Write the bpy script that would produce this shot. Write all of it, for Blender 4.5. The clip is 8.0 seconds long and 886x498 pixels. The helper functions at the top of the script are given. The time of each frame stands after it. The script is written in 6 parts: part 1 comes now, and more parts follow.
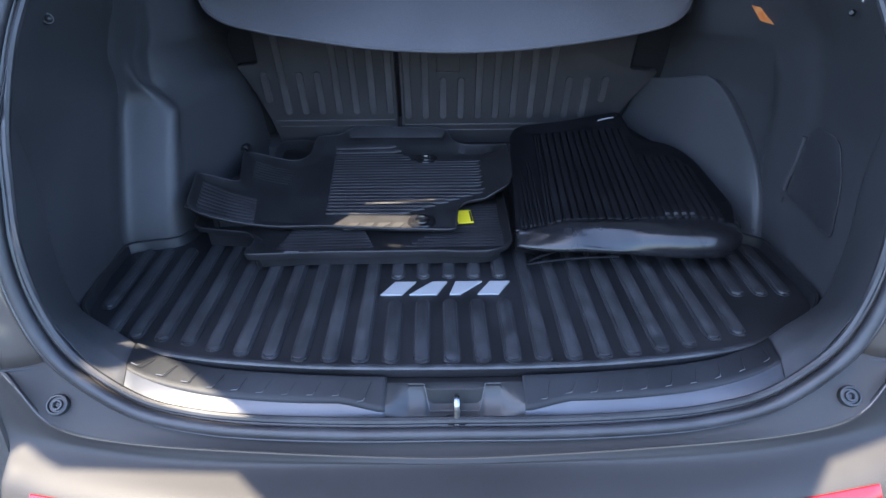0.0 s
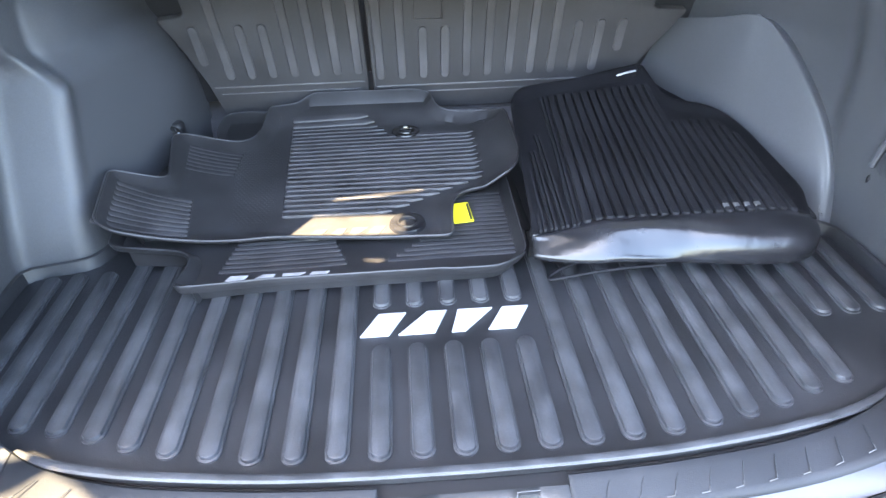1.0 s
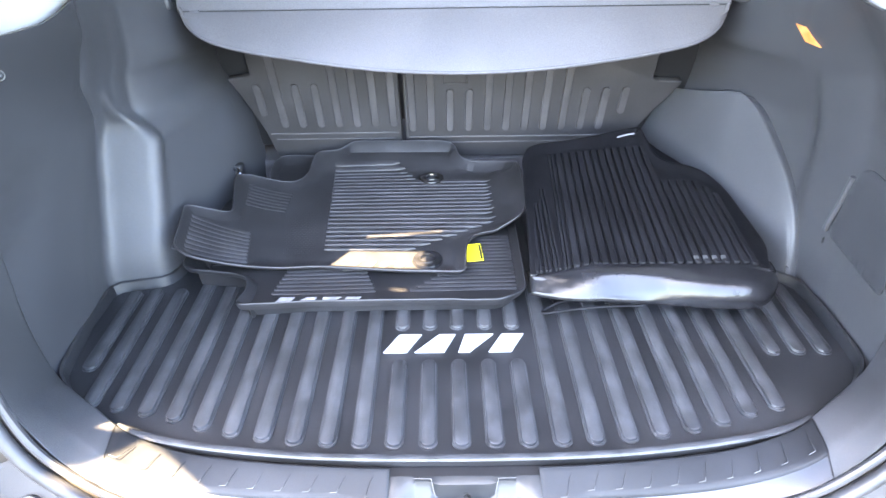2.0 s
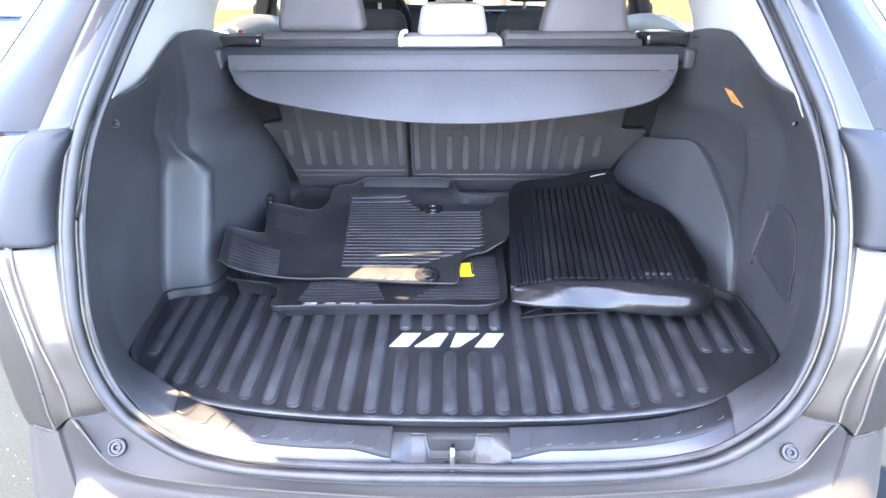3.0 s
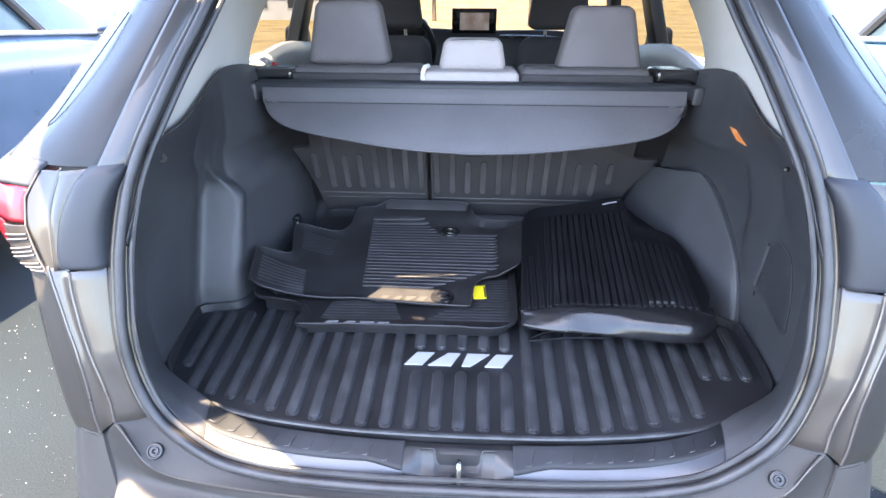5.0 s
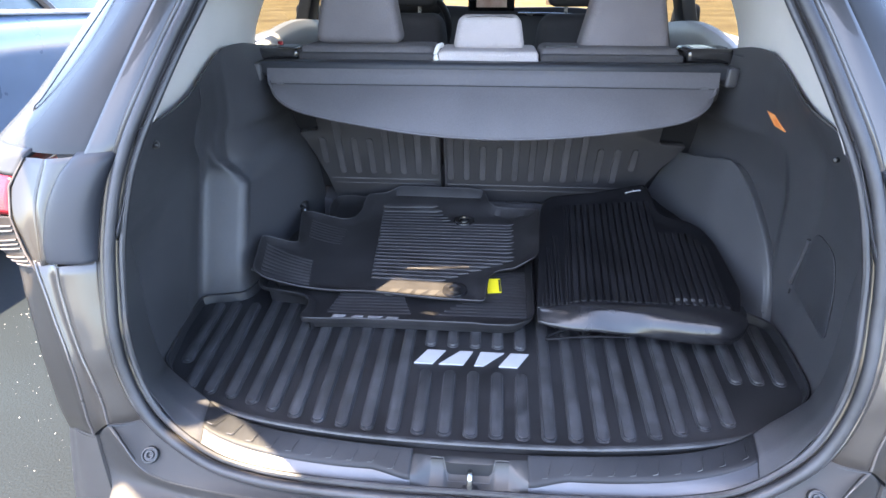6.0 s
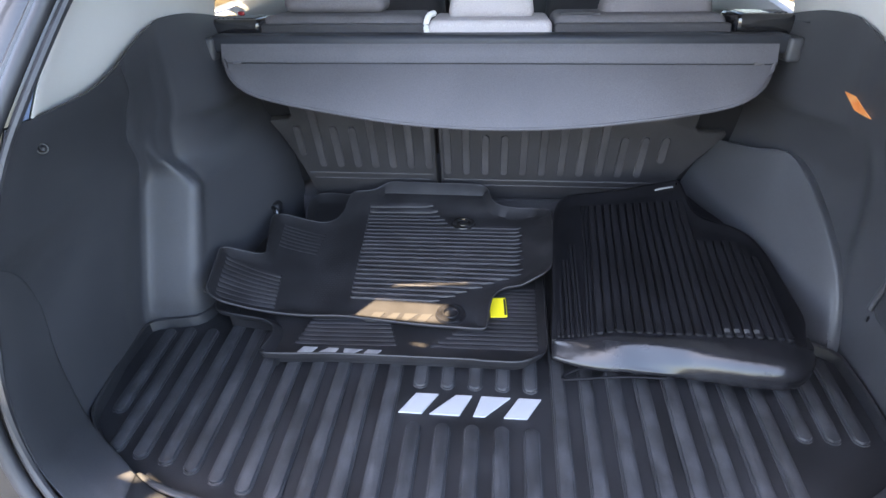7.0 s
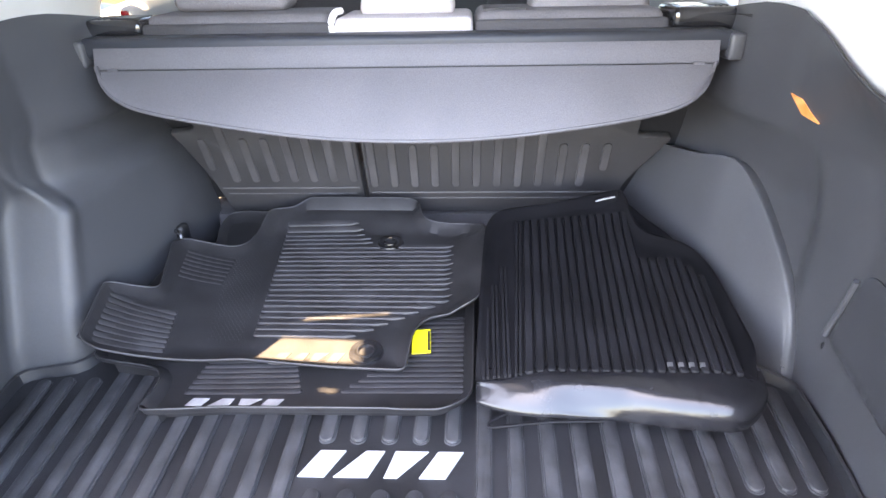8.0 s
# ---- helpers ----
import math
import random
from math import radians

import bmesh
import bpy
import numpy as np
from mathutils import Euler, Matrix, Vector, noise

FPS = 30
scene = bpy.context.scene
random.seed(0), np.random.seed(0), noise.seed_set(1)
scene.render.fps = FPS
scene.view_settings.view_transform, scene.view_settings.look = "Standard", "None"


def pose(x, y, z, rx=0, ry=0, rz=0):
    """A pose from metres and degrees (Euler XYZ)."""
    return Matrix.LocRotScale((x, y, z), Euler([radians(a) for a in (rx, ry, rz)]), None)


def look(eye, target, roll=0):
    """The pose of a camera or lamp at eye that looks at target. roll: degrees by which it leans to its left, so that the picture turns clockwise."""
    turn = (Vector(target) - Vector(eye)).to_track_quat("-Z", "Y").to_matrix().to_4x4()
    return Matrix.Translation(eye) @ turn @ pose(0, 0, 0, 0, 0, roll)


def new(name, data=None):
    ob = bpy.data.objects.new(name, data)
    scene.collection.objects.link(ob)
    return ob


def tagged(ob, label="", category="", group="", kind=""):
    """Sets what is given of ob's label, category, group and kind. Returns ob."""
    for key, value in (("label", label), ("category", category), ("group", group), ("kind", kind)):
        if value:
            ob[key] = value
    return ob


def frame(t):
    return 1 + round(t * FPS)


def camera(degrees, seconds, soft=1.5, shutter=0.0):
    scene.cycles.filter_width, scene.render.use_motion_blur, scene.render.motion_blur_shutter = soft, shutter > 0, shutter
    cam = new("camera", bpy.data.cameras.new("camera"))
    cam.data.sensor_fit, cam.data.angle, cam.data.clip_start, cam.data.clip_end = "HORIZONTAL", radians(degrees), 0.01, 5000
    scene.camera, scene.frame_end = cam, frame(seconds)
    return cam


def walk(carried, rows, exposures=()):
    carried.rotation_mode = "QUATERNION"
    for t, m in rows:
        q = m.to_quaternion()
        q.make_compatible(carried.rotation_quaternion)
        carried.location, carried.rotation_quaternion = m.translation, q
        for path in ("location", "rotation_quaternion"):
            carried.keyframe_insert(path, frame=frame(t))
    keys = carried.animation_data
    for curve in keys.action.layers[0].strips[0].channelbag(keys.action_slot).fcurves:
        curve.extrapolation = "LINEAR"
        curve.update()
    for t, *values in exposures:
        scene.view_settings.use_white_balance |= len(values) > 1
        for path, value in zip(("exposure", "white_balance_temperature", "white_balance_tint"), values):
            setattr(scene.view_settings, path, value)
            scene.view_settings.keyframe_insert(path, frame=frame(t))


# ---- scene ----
cam = camera(75.5, 8.0)
PATH = [
    (0, (-0.018, -0.028, 1.18), (-0.007, 1.789, 0.344), -0.4),
    (0.5, (-0.038, 0.14, 1.154), (0.014, 1.895, 0.196), 0.3),
    (1, (-0.039, 0.251, 1.169), (0.046, 1.969, 0.15), -1.9),
    (1.5, (-0.038, 0.233, 1.209), (0.001, 1.963, 0.207), -1.8),
    (1.7, (-0.032, 0.19, 1.235), (-0.023, 1.934, 0.255), -1.5),
    (2.8, (-0.001, -0.072, 1.317), (-0.024, 1.747, 0.485), -0.3),
    (3, (-0.001, -0.108, 1.326), (-0.029, 1.718, 0.511), -0.2),
    (3.5, (0.001, -0.182, 1.34), (-0.044, 1.659, 0.559), 0.0),
    (4, (0.001, -0.181, 1.354), (-0.061, 1.666, 0.59), 0.3),
    (4.5, (0.009, -0.164, 1.366), (-0.071, 1.681, 0.598), 0.4),
    (5, (0.016, -0.164, 1.387), (-0.089, 1.673, 0.603), 0.2),
    (5.2, (0.01, -0.161, 1.391), (-0.1, 1.671, 0.596), 0.2),
    (6.5, (0.021, 0.013, 1.364), (-0.158, 1.801, 0.487), -0.4),
    (7, (0.023, 0.152, 1.343), (-0.155, 1.924, 0.433), -0.8),
    (7.5, (0.047, 0.255, 1.319), (-0.093, 2.026, 0.399), -1.0),
    (8, (0.112, 0.292, 1.331), (0.028, 2.065, 0.41), -1.2),
]
EXPOSURES = [(0.0, 2.93, 5600, 12), (0.5, 4.22, 6450, 11), (1.0, 4.98, 6800, 9), (1.5, 5.42, 7150, 10), (3.0, 4.78, 6750, 16), (3.5, 4.44, 6750, 16), (4.0, 4.14, 6650, 15), (4.5, 4.0, 6600, 14), (5.0, 4.0, 6600, 14), (6.5, 3.71, 6500, 14), (7.0, 3.8, 6900, 14), (7.5, 4.2, 7300, 16), (8.0, 4.86, 7700, 18)]
walk(cam, [(t, look(eye, target, roll)) for t, eye, target, roll in PATH], EXPOSURES)

from mathutils.geometry import delaunay_2d_cdt

# ---- daylight: clear sky and one sun, high behind the open tailgate ----
SUN_WAY = Vector((0.27, 0.33, -1.0)).normalized()
world = bpy.data.worlds.new("sky")
scene.world = world
world.use_nodes = True
wn = world.node_tree.nodes
sky = wn.new("ShaderNodeTexSky")
sky.sky_type = "NISHITA"
sky.sun_disc = False
sky.sun_elevation = math.asin(-SUN_WAY.z)
sky.sun_rotation = math.atan2(-SUN_WAY.x, -SUN_WAY.y)
sky.air_density, sky.dust_density, sky.ozone_density = 1.0, 1.5, 1.0
wn["Background"].inputs["Strength"].default_value = 0.15
world.node_tree.links.new(sky.outputs["Color"], wn["Background"].inputs["Color"])
sun_data = bpy.data.lights.new("sun", "SUN")
sun_data.energy, sun_data.angle, sun_data.color = 5.0, radians(0.53), (1.0, 0.80, 0.52)
sun = new("sun", sun_data)
sun.matrix_world = look((0, 0, 6), Vector((0, 0, 6)) + SUN_WAY)


# ---- materials ----
def material(name, base, rough=0.6, metal=0.0, grain=0.0, scale=400.0, stain=0.15, stain_scale=6.0, bump=0.15, coat=0.0, spec=0.5, second=None, rough_var=0.1):
    """Base colour with stains at a large scale, grain at a small one, and a fine relief."""
    m = bpy.data.materials.new(name)
    m.use_nodes = True
    n, l = m.node_tree.nodes, m.node_tree.links
    b = n["Principled BSDF"]
    tc = n.new("ShaderNodeTexCoord")
    big, small = n.new("ShaderNodeTexNoise"), n.new("ShaderNodeTexNoise")
    big.inputs["Scale"].default_value, big.inputs["Detail"].default_value = stain_scale, 6
    small.inputs["Scale"].default_value, small.inputs["Detail"].default_value = scale, 3
    for k in (big, small):
        l.new(tc.outputs["Object"], k.inputs["Vector"])
    mixer = n.new("ShaderNodeMixRGB")
    mixer.inputs[1].default_value = (*[c * (1 - stain) for c in base], 1)
    mixer.inputs[2].default_value = (*(second or [min(1, c * (1 + stain)) for c in base]), 1)
    ramp = n.new("ShaderNodeValToRGB")
    ramp.color_ramp.elements[0].position, ramp.color_ramp.elements[1].position = 0.35, 0.68
    l.new(big.outputs["Fac"], ramp.inputs["Fac"])
    l.new(ramp.outputs["Color"], mixer.inputs[0])
    over = n.new("ShaderNodeMixRGB")
    over.blend_type = "OVERLAY"
    over.inputs[0].default_value = grain
    l.new(mixer.outputs["Color"], over.inputs[1])
    l.new(small.outputs["Fac"], over.inputs[2])
    l.new(over.outputs["Color"], b.inputs["Base Color"])
    rr = n.new("ShaderNodeMapRange")
    rr.inputs["To Min"].default_value, rr.inputs["To Max"].default_value = max(0.02, rough - rough_var), min(1, rough + rough_var)
    l.new(big.outputs["Fac"], rr.inputs["Value"])
    l.new(rr.outputs["Result"], b.inputs["Roughness"])
    b.inputs["Metallic"].default_value = metal
    b.inputs["Coat Weight"].default_value = coat
    b.inputs["Coat Roughness"].default_value = 0.04
    b.inputs["Specular IOR Level"].default_value = spec
    if bump:
        bp = n.new("ShaderNodeBump")
        bp.inputs["Strength"].default_value, bp.inputs["Distance"].default_value = bump, 0.002
        l.new(small.outputs["Fac"], bp.inputs["Height"])
        l.new(bp.outputs["Normal"], b.inputs["Normal"])
    return m


def glass_material(name, tint=(0.9, 0.95, 0.95), gloss=0.08):
    m = bpy.data.materials.new(name)
    m.use_nodes = True
    n, l = m.node_tree.nodes, m.node_tree.links
    n.remove(n["Principled BSDF"])
    a, g, mx = n.new("ShaderNodeBsdfTransparent"), n.new("ShaderNodeBsdfGlossy"), n.new("ShaderNodeMixShader")
    a.inputs["Color"].default_value, g.inputs["Roughness"].default_value = (*tint, 1), 0.02
    mx.inputs[0].default_value = gloss
    l.new(a.outputs[0], mx.inputs[1])
    l.new(g.outputs[0], mx.inputs[2])
    l.new(mx.outputs[0], n["Material Output"].inputs["Surface"])
    return m


def lamp_material(name, base, rough=0.08, coat=1.0):
    m = material(name, base, rough, stain=0.05, bump=0, coat=coat, spec=0.3, rough_var=0.02)
    m.node_tree.nodes["Principled BSDF"].inputs["Transmission Weight"].default_value = 0.25
    return m


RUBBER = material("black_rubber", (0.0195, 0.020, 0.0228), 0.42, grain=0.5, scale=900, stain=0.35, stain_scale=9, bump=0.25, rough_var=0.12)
# lighter copy of the mat rubber: lit rib tops against shaded grooves
RUBBER_RIB = material("lit_rubber_rib", (0.037, 0.038, 0.042), 0.42, grain=0.5, scale=700, stain=0.32, stain_scale=28, bump=0.22, rough_var=0.12)
MAT_RUBBER = material("floor_mat_rubber", (0.017, 0.0167, 0.0185), 0.46, spec=0.4, grain=0.5, scale=900, stain=0.3, stain_scale=10, bump=0.2, rough_var=0.1)
MAT_RIB = material("floor_mat_rib", (0.023, 0.0225, 0.025), 0.44, spec=0.4, grain=0.5, scale=700, stain=0.3, stain_scale=14, bump=0.2, rough_var=0.1)
SKYRIM = material("bright_trim_and_rim_glint", (0.34, 0.34, 0.35), 0.14, stain=0.1, bump=0.0)
GLOSSY_RUBBER = material("glossy_rubber_back", (0.011, 0.011, 0.013), 0.23, stain=0.3, stain_scale=30, bump=0.35, scale=45, rough_var=0.10)
TRIM = material("charcoal_plastic_trim", (0.055, 0.056, 0.0615), 0.36, spec=0.42, grain=0.6, scale=1200, stain=0.1, stain_scale=5, bump=0.3, rough_var=0.03)
CORNER = material("grained_corner_plastic", (0.064, 0.065, 0.071), 0.42, grain=0.6, scale=1100, stain=0.14, stain_scale=6, bump=0.35, rough_var=0.06)
SILL = material("sill_plastic", (0.018, 0.019, 0.022), 0.55, spec=0.28, grain=0.5, scale=1200, stain=0.25, stain_scale=8, bump=0.25)
# bluish, paler than the sill top: sky reflection put into the base colour
SILLBAND = material("sky_sheen_sill_band", (0.062, 0.066, 0.078), 0.38, stain=0.2, stain_scale=8, bump=0.05)
RECESS = material("latch_recess_plastic", (0.021, 0.022, 0.024), 0.40, stain=0.15, bump=0.15, scale=1200)
POCKET = material("smooth_pocket_plastic", (0.041, 0.042, 0.047), 0.36, stain=0.1, stain_scale=8, bump=0.15, scale=1200)
# paler than the sill: glints on tick hooks and recess edge, as colour
TICK = material("tick_glint_plastic", (0.075, 0.075, 0.08), 0.22, stain=0.1, bump=0.0)
DARK = material("black_plastic", (0.014, 0.014, 0.016), 0.45, stain=0.2, bump=0.1, scale=800)
GLOSSBLACK = material("gloss_black_plastic", (0.012, 0.012, 0.014), 0.12, stain=0.2, bump=0.0, coat=0.5)
PALE = material("pale_grey_pillar_trim", (0.76, 0.74, 0.71), 0.7, grain=0.2, scale=900, stain=0.05, stain_scale=3, bump=0.15)
VINYL = material("grey_vinyl", (0.090, 0.086, 0.094), 0.55, grain=0.5, scale=700, stain=0.12, stain_scale=5, bump=0.25)
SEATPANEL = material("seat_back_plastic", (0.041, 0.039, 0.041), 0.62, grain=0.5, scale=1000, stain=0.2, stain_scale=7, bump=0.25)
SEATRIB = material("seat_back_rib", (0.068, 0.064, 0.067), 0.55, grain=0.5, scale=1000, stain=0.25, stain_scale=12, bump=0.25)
FABRIC = material("grey_fabric", (0.175, 0.16, 0.168), 0.9, grain=0.6, scale=600, stain=0.1, stain_scale=8, bump=0.5)
PALEFABRIC = material("pale_grey_fabric", (0.43, 0.395, 0.395), 0.9, grain=0.5, scale=600, stain=0.06, stain_scale=8, bump=0.5)
SHOULDER = material("mid_grey_fabric", (0.105, 0.098, 0.103), 0.9, grain=0.6, scale=600, stain=0.12, stain_scale=8, bump=0.5)
DARKFABRIC = material("dark_fabric", (0.045, 0.043, 0.046), 0.9, grain=0.5, scale=600, stain=0.15, stain_scale=8, bump=0.5)
PAINT = material("grey_metallic_paint", (0.054, 0.048, 0.044), 0.36, metal=0.4, grain=0.3, scale=2500, stain=0.06, stain_scale=3, bump=0.0, coat=0.6, rough_var=0.04)
CLADDING = material("grey_bumper_paint", (0.031, 0.0295, 0.029), 0.58, metal=0.0, spec=0.28, grain=0.4, scale=1500, stain=0.12, stain_scale=5, bump=0.05, coat=0.03, rough_var=0.06)
CORNERCLAD = material("grey_corner_cladding", (0.046, 0.043, 0.041), 0.55, spec=0.3, grain=0.4, scale=1500, stain=0.1, stain_scale=5, bump=0.05, rough_var=0.06)
# same body paint darkened: shade on outer corner, shoulder and jamb as colour
SHADEPAINT = material("shade_toned_grey_paint", (0.030, 0.028, 0.027), 0.36, metal=0.3, grain=0.3, scale=2500, stain=0.08, stain_scale=3, bump=0.0, coat=0.5, rough_var=0.05)
# lighter body paint that stands in for the highlight on a crease
CREASEPAINT = material("crease_highlight_paint", (0.11, 0.10, 0.095), 0.3, metal=0.3, stain=0.1, bump=0.0, coat=0.5)
GARNISH = material("satin_charcoal_garnish", (0.026, 0.028, 0.034), 0.44, spec=0.3, grain=0.3, scale=1500, stain=0.1, bump=0.06)
GLASSDARK = material("privacy_glass", (0.03, 0.033, 0.040), 0.10, stain=0.2, bump=0.0, rough_var=0.03)
PILLARBLACK = material("satin_dark_pillar", (0.030, 0.031, 0.033), 0.26, stain=0.2, stain_scale=4, bump=0.0, spec=0.17, rough_var=0.06)
SEALRUBBER = material("weatherstrip_rubber", (0.028, 0.028, 0.031), 0.45, stain=0.3, stain_scale=20, scale=900, bump=0.15)
CHROME = material("bright_steel", (0.34, 0.35, 0.36), 0.26, metal=1.0, stain=0.1, bump=0.0)
WHITE = material("white_print", (0.37, 0.38, 0.395), 0.5, stain=0.03, bump=0.05)
DULLPRINT = material("dull_white_print", (0.33, 0.33, 0.34), 0.5, stain=0.15, stain_scale=60, bump=0.05)
GREYPRINT = material("grey_print", (0.075, 0.075, 0.078), 0.5, stain=0.03, bump=0.05)
EMBOSS = material("embossed_rubber", (0.034, 0.033, 0.034), 0.45, stain=0.1, bump=0.1)
YELLOW = material("yellow_paper_tag", (0.85, 0.72, 0.02), 0.6, stain=0.05, bump=0.1)
ORANGE = material("orange_sticker", (0.90, 0.24, 0.05), 0.5, stain=0.12, stain_scale=40, bump=0.05, second=(0.9, 0.42, 0.16))
RED = lamp_material("red_lamp_plastic", (0.20, 0.006, 0.014), 0.3, 0.15)
REFLECTOR = material("deep_red_reflector", (0.22, 0.006, 0.010), 0.25, stain=0.2, stain_scale=60, bump=0.1, scale=300, coat=0.3)
DOORTRIM = material("pale_grey_door_trim", (0.36, 0.37, 0.375), 0.45, grain=0.4, scale=900, stain=0.1, bump=0.15)
# upper mat: slightly lighter tone than the other floor mats
UPPER_RUBBER = material("upper_mat_rubber", (0.022, 0.0215, 0.0235), 0.50, spec=0.32, grain=0.6, scale=900, stain=0.3, stain_scale=16, bump=0.25, rough_var=0.1)
UPPER_RIB = material("upper_mat_rib", (0.027, 0.026, 0.0285), 0.48, spec=0.42, grain=0.5, scale=700, stain=0.3, stain_scale=18, bump=0.2, rough_var=0.1)
FOLD_RUBBER = material("matt_black_mat_rubber", (0.0058, 0.0058, 0.0072), 0.55, spec=0.15, grain=0.5, scale=900, stain=0.3, stain_scale=10, bump=0.3, rough_var=0.1)
FOLD_RIB = material("knurled_mat_rib", (0.0092, 0.0092, 0.0112), 0.55, spec=0.18, grain=0.7, scale=450, stain=0.3, stain_scale=14, bump=0.6, rough_var=0.1)
CLEAR = lamp_material("clear_lamp_plastic", (0.030, 0.027, 0.027), 0.35, 0.1)
LENSRIB = material("pale_lens_rib", (0.075, 0.068, 0.068), 0.4, spec=0.3, stain=0.1, bump=0.0)
# pinkish base colour is the reflection on the screen, painted in
SCREEN = material("screen_painted_reflection", (0.46, 0.24, 0.20), 0.16, stain=0.25, stain_scale=12, bump=0.0, second=(0.62, 0.48, 0.44))
# far darker and bluer than bare asphalt: shade beside the car as colour
SHADED_ASPHALT = material("asphalt", (0.0038, 0.0074, 0.0112), 0.7, grain=0.9, scale=130, stain=0.3, stain_scale=1.2, bump=0.9, spec=0.2)
GRASS = material("dry_grass", (0.25, 0.17, 0.06), 0.95, grain=0.8, scale=9, stain=0.3, stain_scale=0.4, bump=0.6, second=(0.32, 0.24, 0.10))
BLUEPAINT = material("blue_car_paint", (0.10, 0.14, 0.205), 0.30, metal=0.2, stain=0.05, bump=0.0, coat=0.5)
SKYPAINT = material("light_blue_car_paint", (0.07, 0.15, 0.21), 0.30, metal=0.2, stain=0.05, bump=0.0, coat=0.5)
TYRE = material("tyre_rubber", (0.02, 0.02, 0.02), 0.85, stain=0.3, bump=0.3, scale=200)
BARK = material("bark", (0.16, 0.12, 0.09), 0.95, grain=0.8, scale=40, stain=0.3, bump=0.8)
LEAF = material("dry_leaves", (0.16, 0.14, 0.05), 0.85, stain=0.4, stain_scale=2, bump=0.2, second=(0.25, 0.2, 0.08))
WALL = material("pale_render_wall", (0.5, 0.5, 0.5), 0.9, grain=0.4, scale=30, stain=0.1, stain_scale=0.5, bump=0.3)
ROOFING = material("dark_shingle_roof", (0.10, 0.09, 0.09), 0.9, grain=0.6, scale=20, stain=0.2, stain_scale=1, bump=0.5)
TINTGLASS = glass_material("tinted_window_glass", (0.125, 0.13, 0.13), 0.03)
CLEARGLASS = glass_material("windscreen_glass", (0.27, 0.285, 0.285), 0.03)
CARGLASS = material("reflecting_car_glass", (0.030, 0.048, 0.062), 0.08, stain=0.15, bump=0.0)


# ---- building helpers ----
def thing(name, at, label, category, group="", kind=""):
    ob = new(name)
    ob.matrix_world = Matrix.Translation(at)
    ob.empty_display_size = 0.05
    return tagged(ob, label, category, group, kind)


def world_of(ob):
    m = ob.matrix_basis.copy()
    while ob.parent:
        m = ob.parent.matrix_basis @ ob.matrix_parent_inverse @ m
        ob = ob.parent
    return m


def part(name, bm, mat, parent=None, label="", smooth=True, solid=0.0, sub=0, offset=-1.0, facing=None):
    """One mesh, given in world coordinates, under a thing or a part; facing: the way in which an open sheet looks."""
    bmesh.ops.recalc_face_normals(bm, faces=bm.faces)
    if facing and sum((f.normal.dot(Vector(facing)) * f.calc_area() for f in bm.faces), 0.0) < 0:
        bmesh.ops.reverse_faces(bm, faces=bm.faces)
    me = bpy.data.meshes.new(name)
    bm.to_mesh(me)
    bm.free()
    me.materials.append(mat)
    me.polygons.foreach_set("use_smooth", [smooth] * len(me.polygons))
    if smooth:
        me.set_sharp_from_angle(angle=radians(38))
    ob = new(name, me)
    if parent is not None:
        ob.parent = parent
        ob.matrix_parent_inverse = world_of(parent).inverted()
    if label:
        ob["label"] = label
    if sub:
        md = ob.modifiers.new("sub", "SUBSURF")
        md.levels = md.render_levels = sub
    if solid:
        md = ob.modifiers.new("solid", "SOLIDIFY")
        md.thickness, md.offset = solid, offset
        if smooth:
            md = ob.modifiers.new("crisp", "WEIGHTED_NORMAL")
            md.keep_sharp, md.weight = True, 90
    return ob


def spline(points, n=8):
    """Catmull-Rom through the points, n steps a span."""
    p = [Vector(a) for a in points]
    p = [2 * p[0] - p[1], *p, 2 * p[-1] - p[-2]]
    out = []
    for i in range(1, len(p) - 2):
        for k in range(n):
            t = k / n
            a, b, c, d = p[i - 1:i + 3]
            out.append(0.5 * ((2 * b) + (c - a) * t + (2 * a - 5 * b + 4 * c - d) * t * t + (3 * b - a - 3 * c + d) * t ** 3))
    out.append(p[-2])
    return out


def loft(rows, closed=False):
    bm = bmesh.new()
    v = [[bm.verts.new(p) for p in r] for r in rows]
    for a, b in zip(v, v[1:]):
        n = len(a)
        for i in range(n if closed else n - 1):
            j = (i + 1) % n
            bm.faces.new((a[i], a[j], b[j], b[i]))
    return bm


def smooth_loft(rows, n_along=4, n_across=4):
    """A loft with both directions splined."""
    rows = [spline(r, n_along) for r in rows]
    cols = [spline([r[i] for r in rows], n_across) for i in range(len(rows[0]))]
    return loft([list(c) for c in cols])


def mirrored(rows):
    return [[(-p[0], p[1], p[2]) for p in r] for r in rows]


def box(lo, hi, bevel=0.0, seg=2):
    bm = bmesh.new()
    m = Matrix.LocRotScale([(a + b) / 2 for a, b in zip(lo, hi)], None, [b - a for a, b in zip(lo, hi)])
    bmesh.ops.create_cube(bm, size=1, matrix=m)
    if bevel:
        bmesh.ops.bevel(bm, geom=list(bm.edges), offset=bevel, segments=seg, affect="EDGES", profile=0.5)
    return bm


def rounded_block(lo, hi):
    """A block with generously rounded edges."""
    return box(lo, hi, min(b - a for a, b in zip(lo, hi)) * 0.3, 4)


